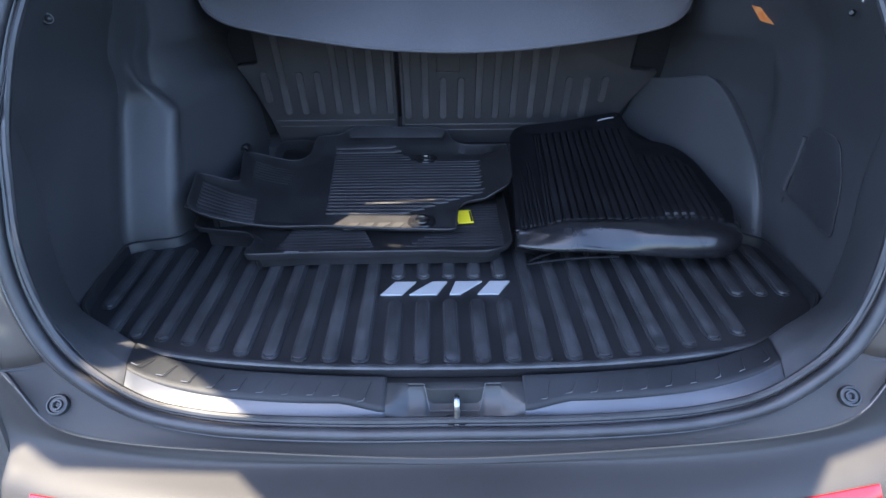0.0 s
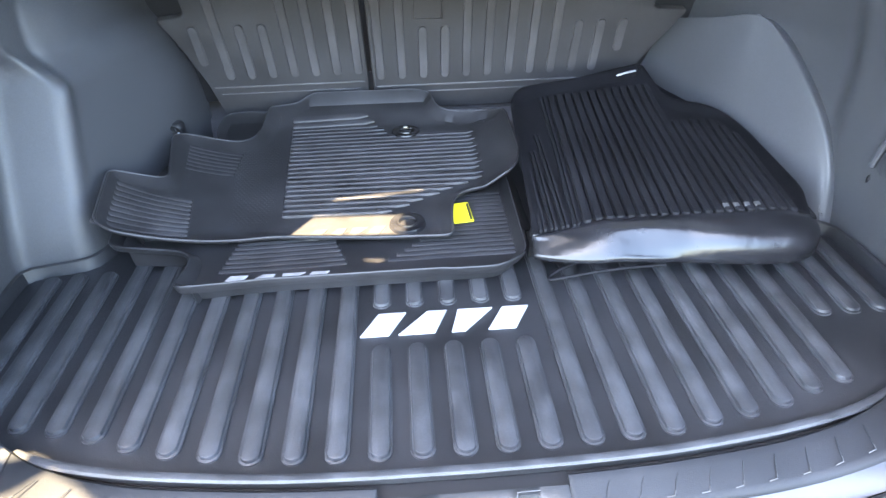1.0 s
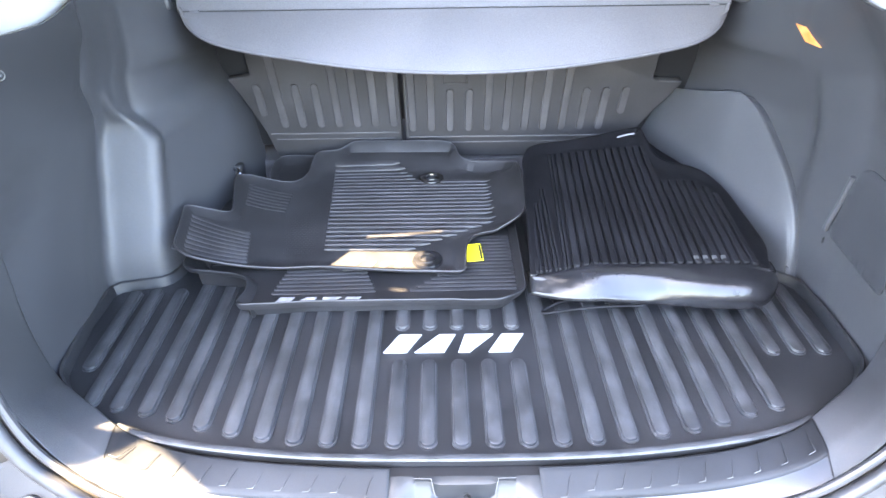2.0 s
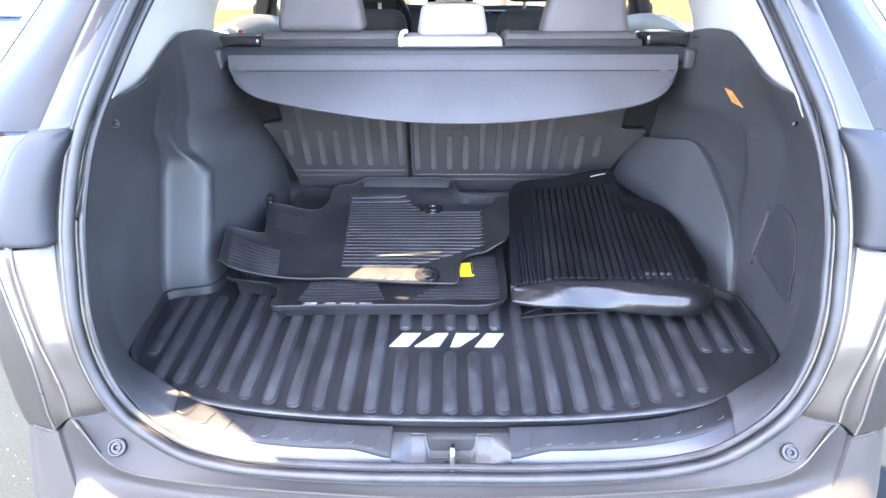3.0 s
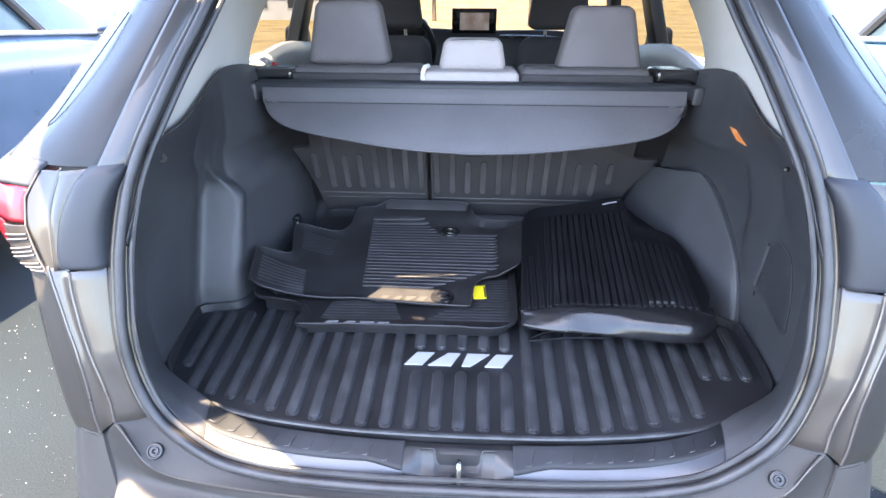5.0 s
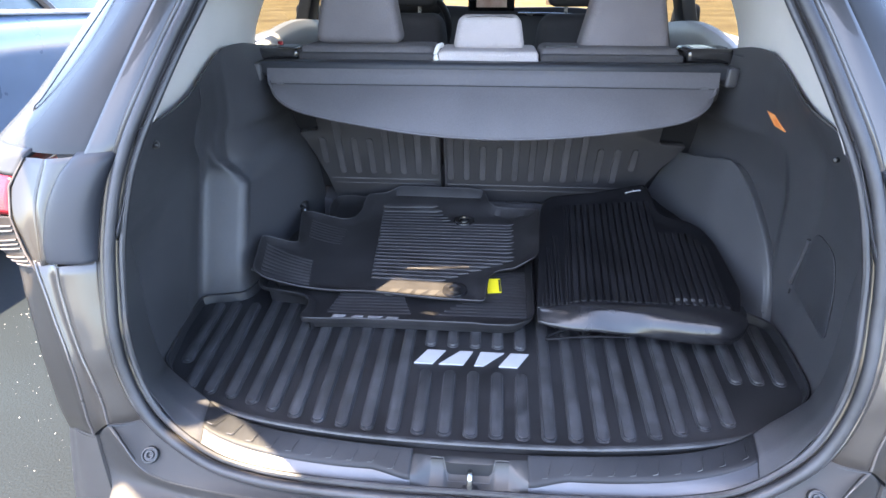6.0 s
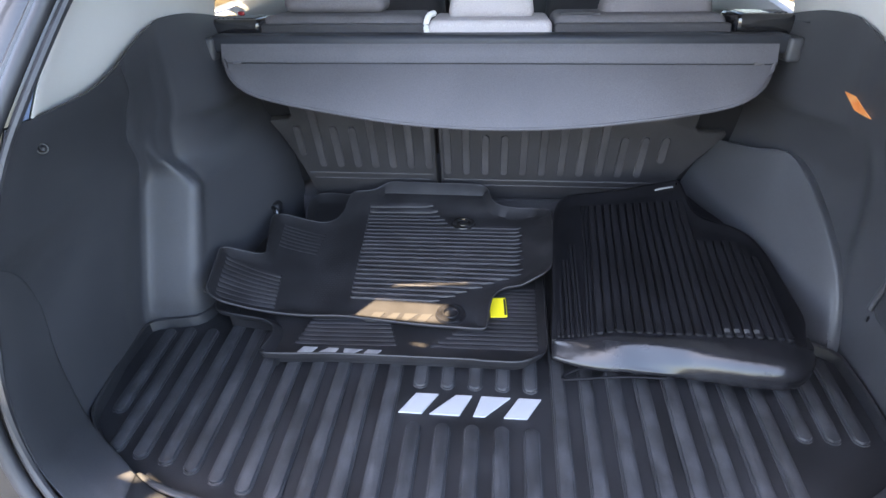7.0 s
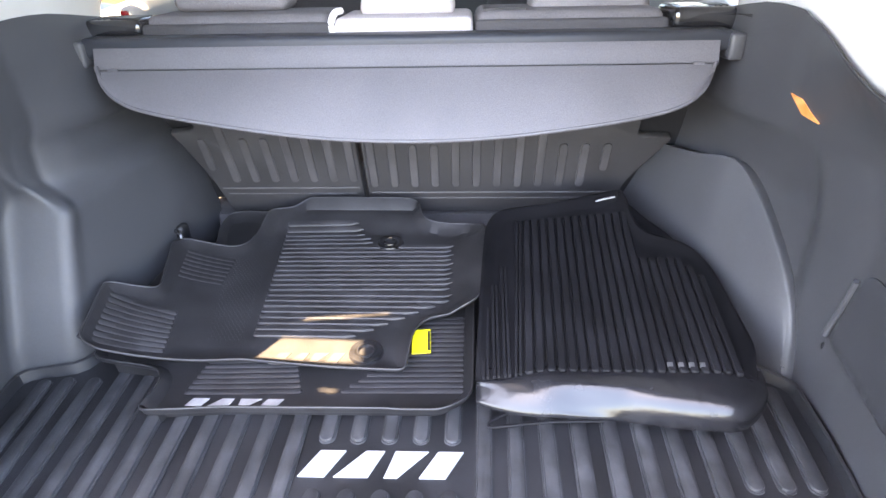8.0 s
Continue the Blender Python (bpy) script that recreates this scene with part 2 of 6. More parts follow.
def prism(outline, way, bevel=0.0, seg=2):
    """A solid between an outline and the same outline moved by way."""
    bm = bmesh.new()
    way = Vector(way)
    a = [bm.verts.new(p) for p in outline]
    b = [bm.verts.new(Vector(p) + way) for p in outline]
    n = len(a)
    bm.faces.new(a)
    bm.faces.new(b[::-1])
    for i in range(n):
        bm.faces.new((a[i], a[(i + 1) % n], b[(i + 1) % n], b[i]))
    bmesh.ops.recalc_face_normals(bm, faces=bm.faces)
    if bevel:
        bmesh.ops.bevel(bm, geom=list(bm.edges), offset=bevel, segments=seg, affect="EDGES", profile=0.5)
    return bm


def tube(path, r, sides=10, closed=False, flat=1.0, up=(0, 0, 1)):
    """A round or flattened cord along a path."""
    path = [Vector(p) for p in path]
    rows, n = [], len(path)
    for i, p in enumerate(path):
        d = (path[(i + 1) % n] - path[i - 1]) if closed else (path[min(i + 1, n - 1)] - path[max(i - 1, 0)])
        d.normalize()
        s = d.cross(Vector(up))
        s = s.normalized() if s.length > 1e-4 else Vector((1, 0, 0))
        u = s.cross(d).normalized()
        rows.append([p + s * (r * math.cos(a)) + u * (r * flat * math.sin(a)) for a in [2 * math.pi * k / sides for k in range(sides)]])
    if closed:
        rows.append(rows[0])
    bm = loft(rows, closed=True)
    bmesh.ops.remove_doubles(bm, verts=bm.verts, dist=1e-6)
    if not closed:
        bmesh.ops.holes_fill(bm, edges=[e for e in bm.edges if e.is_boundary])
    return bm


def lathe(profile, at, way=(0, 0, 1), n=24):
    """A turned body: (radius, height) pairs round an axis."""
    rot = Vector(way).to_track_quat("Z", "Y").to_matrix()
    bm = loft([[Vector(at) + rot @ Vector((r * math.cos(a), r * math.sin(a), h)) for a in [2 * math.pi * k / n for k in range(n)]] for r, h in profile], closed=True)
    bmesh.ops.remove_doubles(bm, verts=bm.verts, dist=1e-6)
    return bm


def inset(outline, d):
    """An outline moved inwards by d."""
    n, out = len(outline), []
    area = sum(outline[i][0] * outline[(i + 1) % n][1] - outline[(i + 1) % n][0] * outline[i][1] for i in range(n))
    s = 1 if area > 0 else -1
    for i in range(n):
        a, b, c = Vector(outline[i - 1]), Vector(outline[i]), Vector(outline[(i + 1) % n])
        e, f = (b - a).normalized(), (c - b).normalized()
        t = (e + f)
        t = t.normalized() if t.length > 1e-4 else e
        out.append((b.x - t.y * d * s, b.y + t.x * d * s))
    return out


def rounded(outline, r, n=5):
    """A plan outline with its corners rounded: r is one radius, or one a corner."""
    out, m = [], len(outline)
    for i in range(m):
        a, b, c = Vector(outline[i - 1]), Vector(outline[i]), Vector(outline[(i + 1) % m])
        k = r[i] if isinstance(r, (list, tuple)) else r
        p, q = b + (a - b).normalized() * min(k, (a - b).length * 0.45), b + (c - b).normalized() * min(k, (c - b).length * 0.45)
        for j in range(n + 1):
            t = j / n
            out.append(tuple((1 - t) ** 2 * p + 2 * t * (1 - t) * b + t * t * q))
    return out


def dense(outline, step):
    out, n = [], len(outline)
    for i in range(n):
        a, b = Vector(outline[i]), Vector(outline[(i + 1) % n])
        k = max(1, int((b - a).length / step))
        out += [tuple(a.lerp(b, j / k)) for j in range(k)]
    return out


def inside(p, outline):
    hit = False
    for (x0, y0), (x1, y1) in zip(outline, outline[1:] + outline[:1]):
        if (y0 > p[1]) != (y1 > p[1]) and p[0] < (x1 - x0) * (p[1] - y0) / (y1 - y0) + x0:
            hit = not hit
    return hit


def tray(outline, height, rim=0.012, width=0.012, thick=0.005, slope=0.006, base=None, step=0.02, foot=0.046):
    """A moulded mat: a sheet over height(x, y), with a raised rim round its outline and, set back below, the part it rests on."""
    loops = [(inset(outline, width + slope), -thick), (inset(outline, width * 0.8), 0.10), (outline, 0.72), (outline, 0.92), (inset(outline, width * 0.3), 1.0), (inset(outline, width), 0.88), (inset(outline, width + slope), 0.0)]
    lip = rim if callable(rim) else (lambda x, y: rim)
    inner = loops[-1][0]
    xs, ys = [p[0] for p in inner], [p[1] for p in inner]
    core = inset(inner, step * 0.4)
    grid = [(x, y) for x in np.arange(min(xs), max(xs), step) for y in np.arange(min(ys), max(ys), step) if inside((x, y), core)]
    n = len(outline)
    v2, _, f2, *_ = delaunay_2d_cdt([Vector(p) for p in inner + grid], [(i, (i + 1) % n) for i in range(n)], [list(range(n))], 1, 1e-6)
    bm = bmesh.new()
    top = [bm.verts.new((p.x, p.y, height(p.x, p.y))) for p in v2]
    for f in f2:
        bm.faces.new([top[i] for i in f])
    if base is not None:
        loops = [(inset(outline, foot + 0.004), None), (inset(outline, foot), -thick)] + loops
    rows = [[bm.verts.new((x, y, base if dz is None else height(x, y) + (dz if dz < 0 else dz * lip(x, y)))) for x, y in lp] for lp, dz in loops]
    for a, b in zip(rows, rows[1:]):
        for i in range(n):
            bm.faces.new((a[i], a[(i + 1) % n], b[(i + 1) % n], b[i]))
    bmesh.ops.remove_doubles(bm, verts=bm.verts, dist=1e-6)
    return bm


def bar(p, q, width, high, height, n=6, sink=0.002, pointed=False):
    """A raised rib with rounded ends, or a pointed far one, lying on height(x, y) from p to q in plan."""
    p, q = Vector(p), Vector(q)
    d = (q - p).normalized()
    s = Vector((-d.y, d.x))
    L, w = (q - p).length, width / 2
    caps = [(0.0, 0.50, 0.0), (w * 0.10, 0.62, 0.55), (w * 0.38, 0.84, 1.0), (w * 0.95, 1.0, 1.0)]
    mids = [(w + (L - 2 * w) * k / n, 1.0, 1.0) for k in range(1, n)]
    rows = []
    tail = [(0.0, 0.06, 0.0), (w * 0.8, 0.30, 0.7), (w * 2.2, 0.72, 1.0), (w * 3.4, 1.0, 1.0)] if pointed else caps
    for a, k, f in caps + mids[:-1 if pointed else None] + [(L - a, b, c) for a, b, c in tail[::-1]]:
        c, r = p + d * a, []
        for u, h in ((-1, -sink), (-1, 0.5), (-0.76, 1), (0.76, 1), (1, 0.5), (1, -sink)):
            o = c + s * (u * w * k)
            r.append((o.x, o.y, height(o.x, o.y) + (-sink if h < 0 or f == 0 else high * h * f)))
        rows.append(r)
    bm = loft(rows)
    bmesh.ops.holes_fill(bm, edges=[e for e in bm.edges if e.is_boundary])
    return bm


def capsule(x, y0, y1, width, z, fan=0.0):
    """A stepped rib with round ends, along y, drifting sideways by fan a metre."""
    w = width / 2
    rows = []
    for d, h in ((0.0, -0.001), (0.0, 0.0022), (0.0014, 0.0028), (0.0022, 0.0030), (0.0030, 0.0066), (0.0044, 0.0074)):
        r, ring = w - d, []
        for k in range(9):
            a = math.pi * k / 8
            ring.append((x + r * math.cos(a), y1 - w + r * math.sin(a), z + h))
        for k in range(9):
            a = math.pi + math.pi * k / 8
            ring.append((x + r * math.cos(a), y0 + w + r * math.sin(a), z + h))
        rows.append([(a + fan * (b - y0), b, c) for a, b, c in ring])
    bm = loft(rows, closed=True)
    bm.verts.ensure_lookup_table()
    bm.faces.new([bm.verts[-18 + i] for i in range(18)])
    return bm


def slanted_marks(x0, x1, y0, y1, height, lift):
    """Four plain slanted shapes side by side, in the space of a word mark."""
    W, H, k, out = (x1 - x0) / 4.0, y1 - y0, 0.45, []
    for i, (b0, b1, t0, t1) in enumerate(((0.02, 0.88, 0.06, 0.92), (-0.12, 0.98, 0.30, 0.92), (0.20, 0.62, -0.02, 1.08), (0.02, 0.86, 0.10, 0.94))):
        xs, g = x0 + W * i, 0.78
        pts = [(xs + W * b0 * g - k * H * 0.5, y0), (xs + W * b1 * g - k * H * 0.5, y0), (xs + W * t1 * g + k * H * 0.5, y1), (xs + W * t0 * g + k * H * 0.5, y1)]
        out.append(prism([(x, y, height(x, y) + lift) for x, y in pts], (0, 0, -0.003), 0.0006, 1))
    return out


# ---- ground ----
def ground_sheet():
    bm = bmesh.new()
    xs = [-900, -60, -12, -6, 6, 12, 60, 900]
    ys = [-900, -60, -10, 0, 8, 16.5, 60, 900]
    for a, b in zip(xs, xs[1:]):
        for c, d in zip(ys, ys[1:]):
            bm.faces.new([bm.verts.new(p) for p in ((a, c, 0), (b, c, 0), (b, d, 0), (a, d, 0))])
    bmesh.ops.remove_doubles(bm, verts=bm.verts, dist=1e-4)
    return bm


ground = tagged(part("ground", ground_sheet(), SHADED_ASPHALT, smooth=False), "worn dark grey asphalt of a parking lot", "asphalt", kind="structure")
tagged(part("grass_field", prism([(-400, 17, 0.004), (400, 17, 0.004), (400, 700, 0.004), (-400, 700, 0.004)], (0, 0, 0.05), 0.02, 1), GRASS, smooth=False),
               "dry yellow-brown winter grass beyond the lot", "grass", kind="structure")


def pebbles():
    rnd = random.Random(5)
    bm = bmesh.new()
    for k in range(1600):
        x, y, s = rnd.uniform(-2.2, -0.75), rnd.uniform(0.2, 3.0), 0.0006 + 0.0026 * rnd.random() ** 4
        if k % 4 == 0:
            x = -x
        m = pose(x, y, s * 0.4, rnd.uniform(0, 360), rnd.uniform(0, 360), 0) @ Matrix.Diagonal((s, s * 0.8, s * 0.6, 1))
        bmesh.ops.create_icosphere(bm, subdivisions=1, radius=1, matrix=m)
    return bm


tagged(part("grit", pebbles(), WALL, smooth=False), "pale grit scattered on the asphalt", "gravel", kind="stuff")

# ---- the parked car ----
suv = thing("parked_suv", (0, 2.7, 0), "grey metallic car with its tailgate raised, charcoal cargo trim", "car")

# seal path round the opening, half of it, from the middle of the sill up
SEAL = [(0.0, 0.546, 0.652), (0.13, 0.546, 0.652), (0.26, 0.549, 0.656), (0.34, 0.553, 0.664), (0.41, 0.557, 0.684), (0.475, 0.567, 0.727), (0.512, 0.575, 0.772), (0.535, 0.586, 0.835),
        (0.545, 0.600, 0.90), (0.547, 0.620, 0.965), (0.545, 0.640, 1.03), (0.533, 0.668, 1.11), (0.516, 0.692, 1.17), (0.493, 0.724, 1.23), (0.466, 0.768, 1.30), (0.438, 0.806, 1.362), (0.40, 0.87, 1.46), (0.36, 0.94, 1.57), (0.30, 0.985, 1.635), (0.15, 1.0, 1.655)]
half = spline(SEAL, 5)
loop = [Vector((-p.x, p.y, p.z)) for p in half[::-1]] + half[1:]


def push(points, dx, dy):
    """The loop moved outwards in the opening's plane by dx and rearwards by dy."""
    out, n = [], len(points)
    for i, p in enumerate(points):
        d = (points[min(i + 1, n - 1)] - points[max(i - 1, 0)]).normalized()
        o = d.cross(Vector((0, -1, 0))).normalized()
        out.append(p + o * dx + Vector((0, dy, 0)))
    return out


weatherstrip = part("weatherstrip", tube(push(loop, -0.004, -0.004), 0.0085, 10), SEALRUBBER, suv, "black rubber weatherstrip")
part("lip", tube(push(loop, -0.019, 0.004), 0.005, 8), SEALRUBBER, weatherstrip)
part("flange", loft([push(loop, -0.012, 0.012), push(loop, 0.006, 0.002), push(loop, 0.011, -0.002), push(loop, 0.02, 0.004)]), PAINT, suv, "painted body flange", solid=0.004)

# sill: from the cargo mat's edge down to the seal
A = [(0.0, 0.606, 0.690), (0.045, 0.6062, 0.690), (0.062, 0.6065, 0.690), (0.092, 0.607, 0.690), (0.115, 0.608, 0.690), (0.14, 0.609, 0.690), (0.22, 0.614, 0.691), (0.34, 0.630, 0.692), (0.43, 0.655, 0.701), (0.496, 0.696, 0.710), (0.550, 0.734, 0.711),
     (0.591, 0.764, 0.719), (0.606, 0.771, 0.765), (0.603, 0.765, 0.84), (0.601, 0.768, 0.91), (0.583, 0.742, 0.97), (0.548, 0.690, 1.015), (0.523, 0.648, 1.035)]
B = [(0.0, 0.560, 0.664), (0.045, 0.560, 0.664), (0.062, 0.560, 0.664), (0.092, 0.560, 0.664), (0.115, 0.560, 0.664), (0.14, 0.560, 0.664), (0.24, 0.561, 0.666), (0.33, 0.565, 0.676), (0.405, 0.571, 0.698), (0.462, 0.581, 0.738), (0.496, 0.590, 0.783),
     (0.513, 0.597, 0.815), (0.524, 0.606, 0.86), (0.530, 0.616, 0.90), (0.530, 0.620, 0.94), (0.529, 0.626, 0.975), (0.525, 0.634, 1.005), (0.521, 0.645, 1.035)]


def band_start(x):
    """Where the smooth band begins between the mat's edge (0) and the seal (1): it drops towards the latch."""
    return 0.66 + 0.22 * min(1, max(0, (0.150 - abs(x)) / 0.05))


def sill_rows():
    rows = []
    for k, rise in ((0.0, 0.008), (0.04, 0.0095), (0.18, 0.011), (None, 0.0125), (None, 0.0115), (None, 0.0085), (1.0, 0.0)):
        step = {0.0125: -0.08, 0.0115: 0.0, 0.0085: 0.06}.get(rise)
        r = []
        for a, b in zip(spline(A, 5), spline(B, 5)):
            p = a.lerp(b, k if k is not None else band_start(a.x) + step)
            p.z += rise * max(0, 1 - max(0, a.x - 0.45) / 0.16)
            r.append(p)
        rows.append([Vector((-p.x, p.y, p.z)) for p in r[::-1]] + list(r[1:]))
    return rows


def sill_mesh(i0, i1, x0=-0.455, x1=0.455):
    rows = sill_rows()[i0:i1]
    bm = bmesh.new()
    v = [[bm.verts.new(p) for p in r] for r in rows]
    lane = sill_rows()[0]
    for a, b in zip(v, v[1:]):
        for i in range(len(a) - 1):
            mid = (lane[i].x + lane[i + 1].x) / 2
            if (abs(mid) < 0.092 and a[0].co.y < LATCH_CUT) or not x0 <= mid < x1:
                continue
            bm.faces.new((a[i], a[i + 1], b[i + 1], b[i]))
    bmesh.ops.delete(bm, geom=[k for k in bm.verts if not k.link_faces], context="VERTS")
    return bm


def sill_point(x, f, lift):
    """A point on the sill, f of the way from the mat's edge to the seal."""
    a, b = ([float(np.interp(abs(x), [p[0] for p in T], [p[k] for p in T])) for k in (1, 2)] for T in (A[:11], B[:11]))
    k = band_start(x)
    rise = float(np.interp(f, [0, 0.04, 0.18, k - 0.08, k, k + 0.06, 1], [0.008, 0.0095, 0.011, 0.0125, 0.0115, 0.0085, 0]))
    return (x, a[0] + (b[0] - a[0]) * f, a[1] + (b[1] - a[1]) * f + rise + lift)


LATCH_CUT = sill_rows()[2][0].y + 0.001
sill = part("sill_trim", sill_mesh(0, 6), SILL, suv, "charcoal plastic sill trim", solid=0.004, facing=(0, 0, 1))
for x0, x1 in ((-0.455, -0.092), (0.092, 0.455)):
    part("sill_band", sill_mesh(5, 7, x0, x1), SILLBAND, sill, "smooth sloping band with sky sheen in its colour", solid=0.004, facing=(0, 0, 1))
for x0, x1, way in ((-1.0, -0.455, (1, 0, 0.5)), (0.455, 1.0, (-1, 0, 0.5))):
    part("corner_trim", sill_mesh(0, 7, x0, x1), CORNER, suv, "charcoal plastic corner of the cargo trim", solid=0.004, facing=way)
# latch recess in the middle of the sill
def latch_rows():
    lip = (0.5985, 0.6936)
    shapes = {0.092: [(0.5694, 0.6817), (0.5656, 0.6786), (0.5628, 0.6741), (0.560, 0.6640)], 0.078: [(0.580, 0.684), (0.573, 0.676), (0.567, 0.670), (0.560, 0.6635)],
              0.064: [(0.589, 0.687), (0.583, 0.677), (0.574, 0.669), (0.560, 0.6625)], 0.060: [(0.5915, 0.6925), (0.588, 0.680), (0.574, 0.667), (0.560, 0.662)],
              0.043: [(0.5915, 0.6925), (0.588, 0.680), (0.574, 0.667), (0.560, 0.662)], 0.037: [(0.5905, 0.690), (0.587, 0.674), (0.572, 0.663), (0.560, 0.661)],
              0.030: [(0.590, 0.688), (0.586, 0.668), (0.572, 0.659), (0.560, 0.658)], 0.0: [(0.590, 0.688), (0.586, 0.668), (0.572, 0.659), (0.560, 0.658)]}
    order = sorted(shapes)
    return [[(x, y, z) for y, z in [lip] + shapes[abs(x)]] for x in [-a for a in order[:0:-1]] + order]


recess = part("latch_recess", loft(latch_rows()), RECESS, suv, "dark latch recess", solid=0.003)
part("recess_edge", tube([(-0.062, 0.5935, 0.6955), (-0.041, 0.5930, 0.6955), (-0.033, 0.573, 0.667), (0.033, 0.573, 0.667), (0.041, 0.5930, 0.6955), (0.062, 0.5935, 0.6955)], 0.0008, 6), TICK, recess)
part("bolt_hole", box((-0.010, 0.553, 0.6585), (0.014, 0.572, 0.6625), 0.002), DARK, recess)
striker = part("latch_striker", tube(spline([(0.002, 0.578, 0.664), (0.002, 0.572, 0.690), (0.002, 0.556, 0.694), (0.002, 0.550, 0.664)], 5), 0.0045, 8), CHROME, suv, "bright steel latch striker")
# raised ticks along the sill, each hook paler as a painted glint
for sgn in (-1, 1):
    for k in range(10):
        x = sgn * (0.121 + 0.0338 * k)
        low = band_start(x) - 0.075
        tick = part("tick", tube([sill_point(x + 0.009, 0.22, 0.0), sill_point(x + 0.005, 0.36, 0.0002), sill_point(x + 0.001, low - 0.02, 0.0004)], 0.0006, 6), SILL, sill)
        part("hook", tube([sill_point(x + 0.002, low - 0.07, 0.0004), sill_point(x, low, 0.0008), sill_point(x - 0.008, low + 0.01, 0.0006)], 0.0007, 6), TICK, tick)
    end = max((p for p in sill_rows()[0] if abs(p.x) < 0.462), key=lambda p: p.x)
    i = [round(p.x, 5) for p in sill_rows()[0]].index(round(end.x, 5))
    part("seam", tube([(sgn * r[i].x, r[i].y, r[i].z - 0.0002) for r in sill_rows()], 0.0009, 6), DARK, sill)

# side trims with the wheel-arch column
# plan of the wall low down (with the column) and above it, point by point, and the height where one turns into the other
WALL_LOW = [(0.642, 0.955), (0.6535, 1.012), (0.6515, 1.030), (0.641, 1.042), (0.613, 1.050), (0.586, 1.057), (0.571, 1.062), (0.5605, 1.072), (0.554, 1.090), (0.551, 1.118), (0.530, 1.245), (0.508, 1.41), (0.516, 1.57)]
WALL_HIGH = [(0.622, 0.955), (0.622, 1.000), (0.617, 1.060), (0.613, 1.090), (0.609, 1.110), (0.606, 1.125), (0.603, 1.135), (0.600, 1.150), (0.597, 1.165), (0.592, 1.185), (0.578, 1.25), (0.562, 1.41), (0.55, 1.57)]
TURN_Z = [1.03, 1.03, 1.03, 1.022, 1.006, 0.992, 0.984, 0.980, 0.980, 0.984, 0.995, 1.0, 1.0]
START = [(0.69, 0.606, 0.764), (0.73, 0.610, 0.762), (0.775, 0.611, 0.760), (0.84, 0.607, 0.757), (0.91, 0.605, 0.760), (0.97, 0.588, 0.735), (1.015, 0.556, 0.678), (1.04, 0.532, 0.640), (1.11, 0.515, 0.668)]
TOP_PLAN = [(0.498, 0.702), (0.511, 0.79), (0.532, 0.88), (0.541, 0.93), (0.545, 0.955), (0.548, 0.985), (0.551, 1.005), (0.553, 1.022), (0.555, 1.045), (0.557, 1.07), (0.558, 1.085), (0.559, 1.10), (0.560, 1.12), (0.561, 1.15), (0.562, 1.25), (0.560, 1.41), (0.558, 1.57)]
TOP_LINE = [(0.700, 1.186), (0.80, 1.186), (0.87, 1.185), (0.92, 1.189), (0.96, 1.197), (1.0, 1.209), (1.04, 1.224), (1.085, 1.240), (1.16, 1.257), (1.25, 1.255), (1.33, 1.241), (1.57, 1.222)]
TOP_EDGE = [(x, y, float(np.interp(y, [a[0] for a in TOP_LINE], [a[1] for a in TOP_LINE]))) for x, y in TOP_PLAN]


# the wall outside the wheel house, and the wheel house itself: its rim up the wall, and its foot on the floor
ARCH_WALL = [(0.638, 0.955), (0.640, 1.0), (0.641, 1.05), (0.642, 1.08), (0.642, 1.11), (0.641, 1.14), (0.639, 1.17), (0.635, 1.21), (0.630, 1.25), (0.623, 1.29), (0.604, 1.35), (0.575, 1.45), (0.54, 1.57)]
ARCH_RIM = [(0.630, 1.044, 0.690), (0.632, 1.048, 0.715), (0.634, 1.065, 0.770), (0.634, 1.096, 0.822), (0.630, 1.147, 0.875), (0.620, 1.226, 0.938), (0.606, 1.285, 0.977), (0.588, 1.320, 0.984), (0.560, 1.386, 0.970), (0.51, 1.57, 0.945)]
ARCH_FOOT = [(0.629, 1.046), (0.622, 1.056), (0.612, 1.072), (0.598, 1.092), (0.576, 1.130), (0.556, 1.172), (0.540, 1.215), (0.525, 1.275), (0.500, 1.41), (0.458, 1.57)]


def side_wall(z, sgn):
    wall = []
    for i in range(13):
        xl, yl = (WALL_LOW if sgn < 0 else ARCH_WALL)[i]
        (xh, yh) = WALL_HIGH[i]
        if sgn < 0:
            xh -= float(np.interp(i, [8, 9, 10, 11, 12], [0.0, 0.010, 0.024, 0.032, 0.040]))
        tz = TURN_Z[i] if sgn < 0 else 1.03
        k = min(1, max(0, (tz - z) / float(np.interp(i, [0, 2, 4], [0.17, 0.15, 0.062 if sgn < 0 else 0.16])) + 0.5))
        k = k * k * (3 - 2 * k)
        lean = 0.04 * max(0, z - 0.72) if yl < 1.085 else 0.0
        drop = max(0, z - 1.06) * 0.35
        weight = min(1, max(0, (1.45 - yl) / 0.35))
        tilt = 0.34 * min(0.29, max(0, z - 0.74)) * weight * (k if yl > 1.02 else 1) if sgn < 0 else 0.0
        flare = min(0.03, max(-0.018, 0.42 * (z - 0.95))) * min(1, max(0, (yl - 1.37) / 0.1)) if sgn < 0 else 0.0
        wall.append((xh + (xl - xh) * k - lean * k - drop + flare, yh + (yl - yh) * k + tilt))
    return wall


def wall_start(z):
    return [float(np.interp(z, [a[0] for a in START], [a[k] for a in START])) for k in (1, 2)]


def outer_wall(y, z, sgn):
    """How far out the side trim lies behind its column, at y and z."""
    (x0, y0), (x1, y1) = wall_start(z), side_wall(z, sgn)[0]
    return x0 + (x1 - x0) * min(1, max(0, (y - y0) / (y1 - y0))) ** 0.9


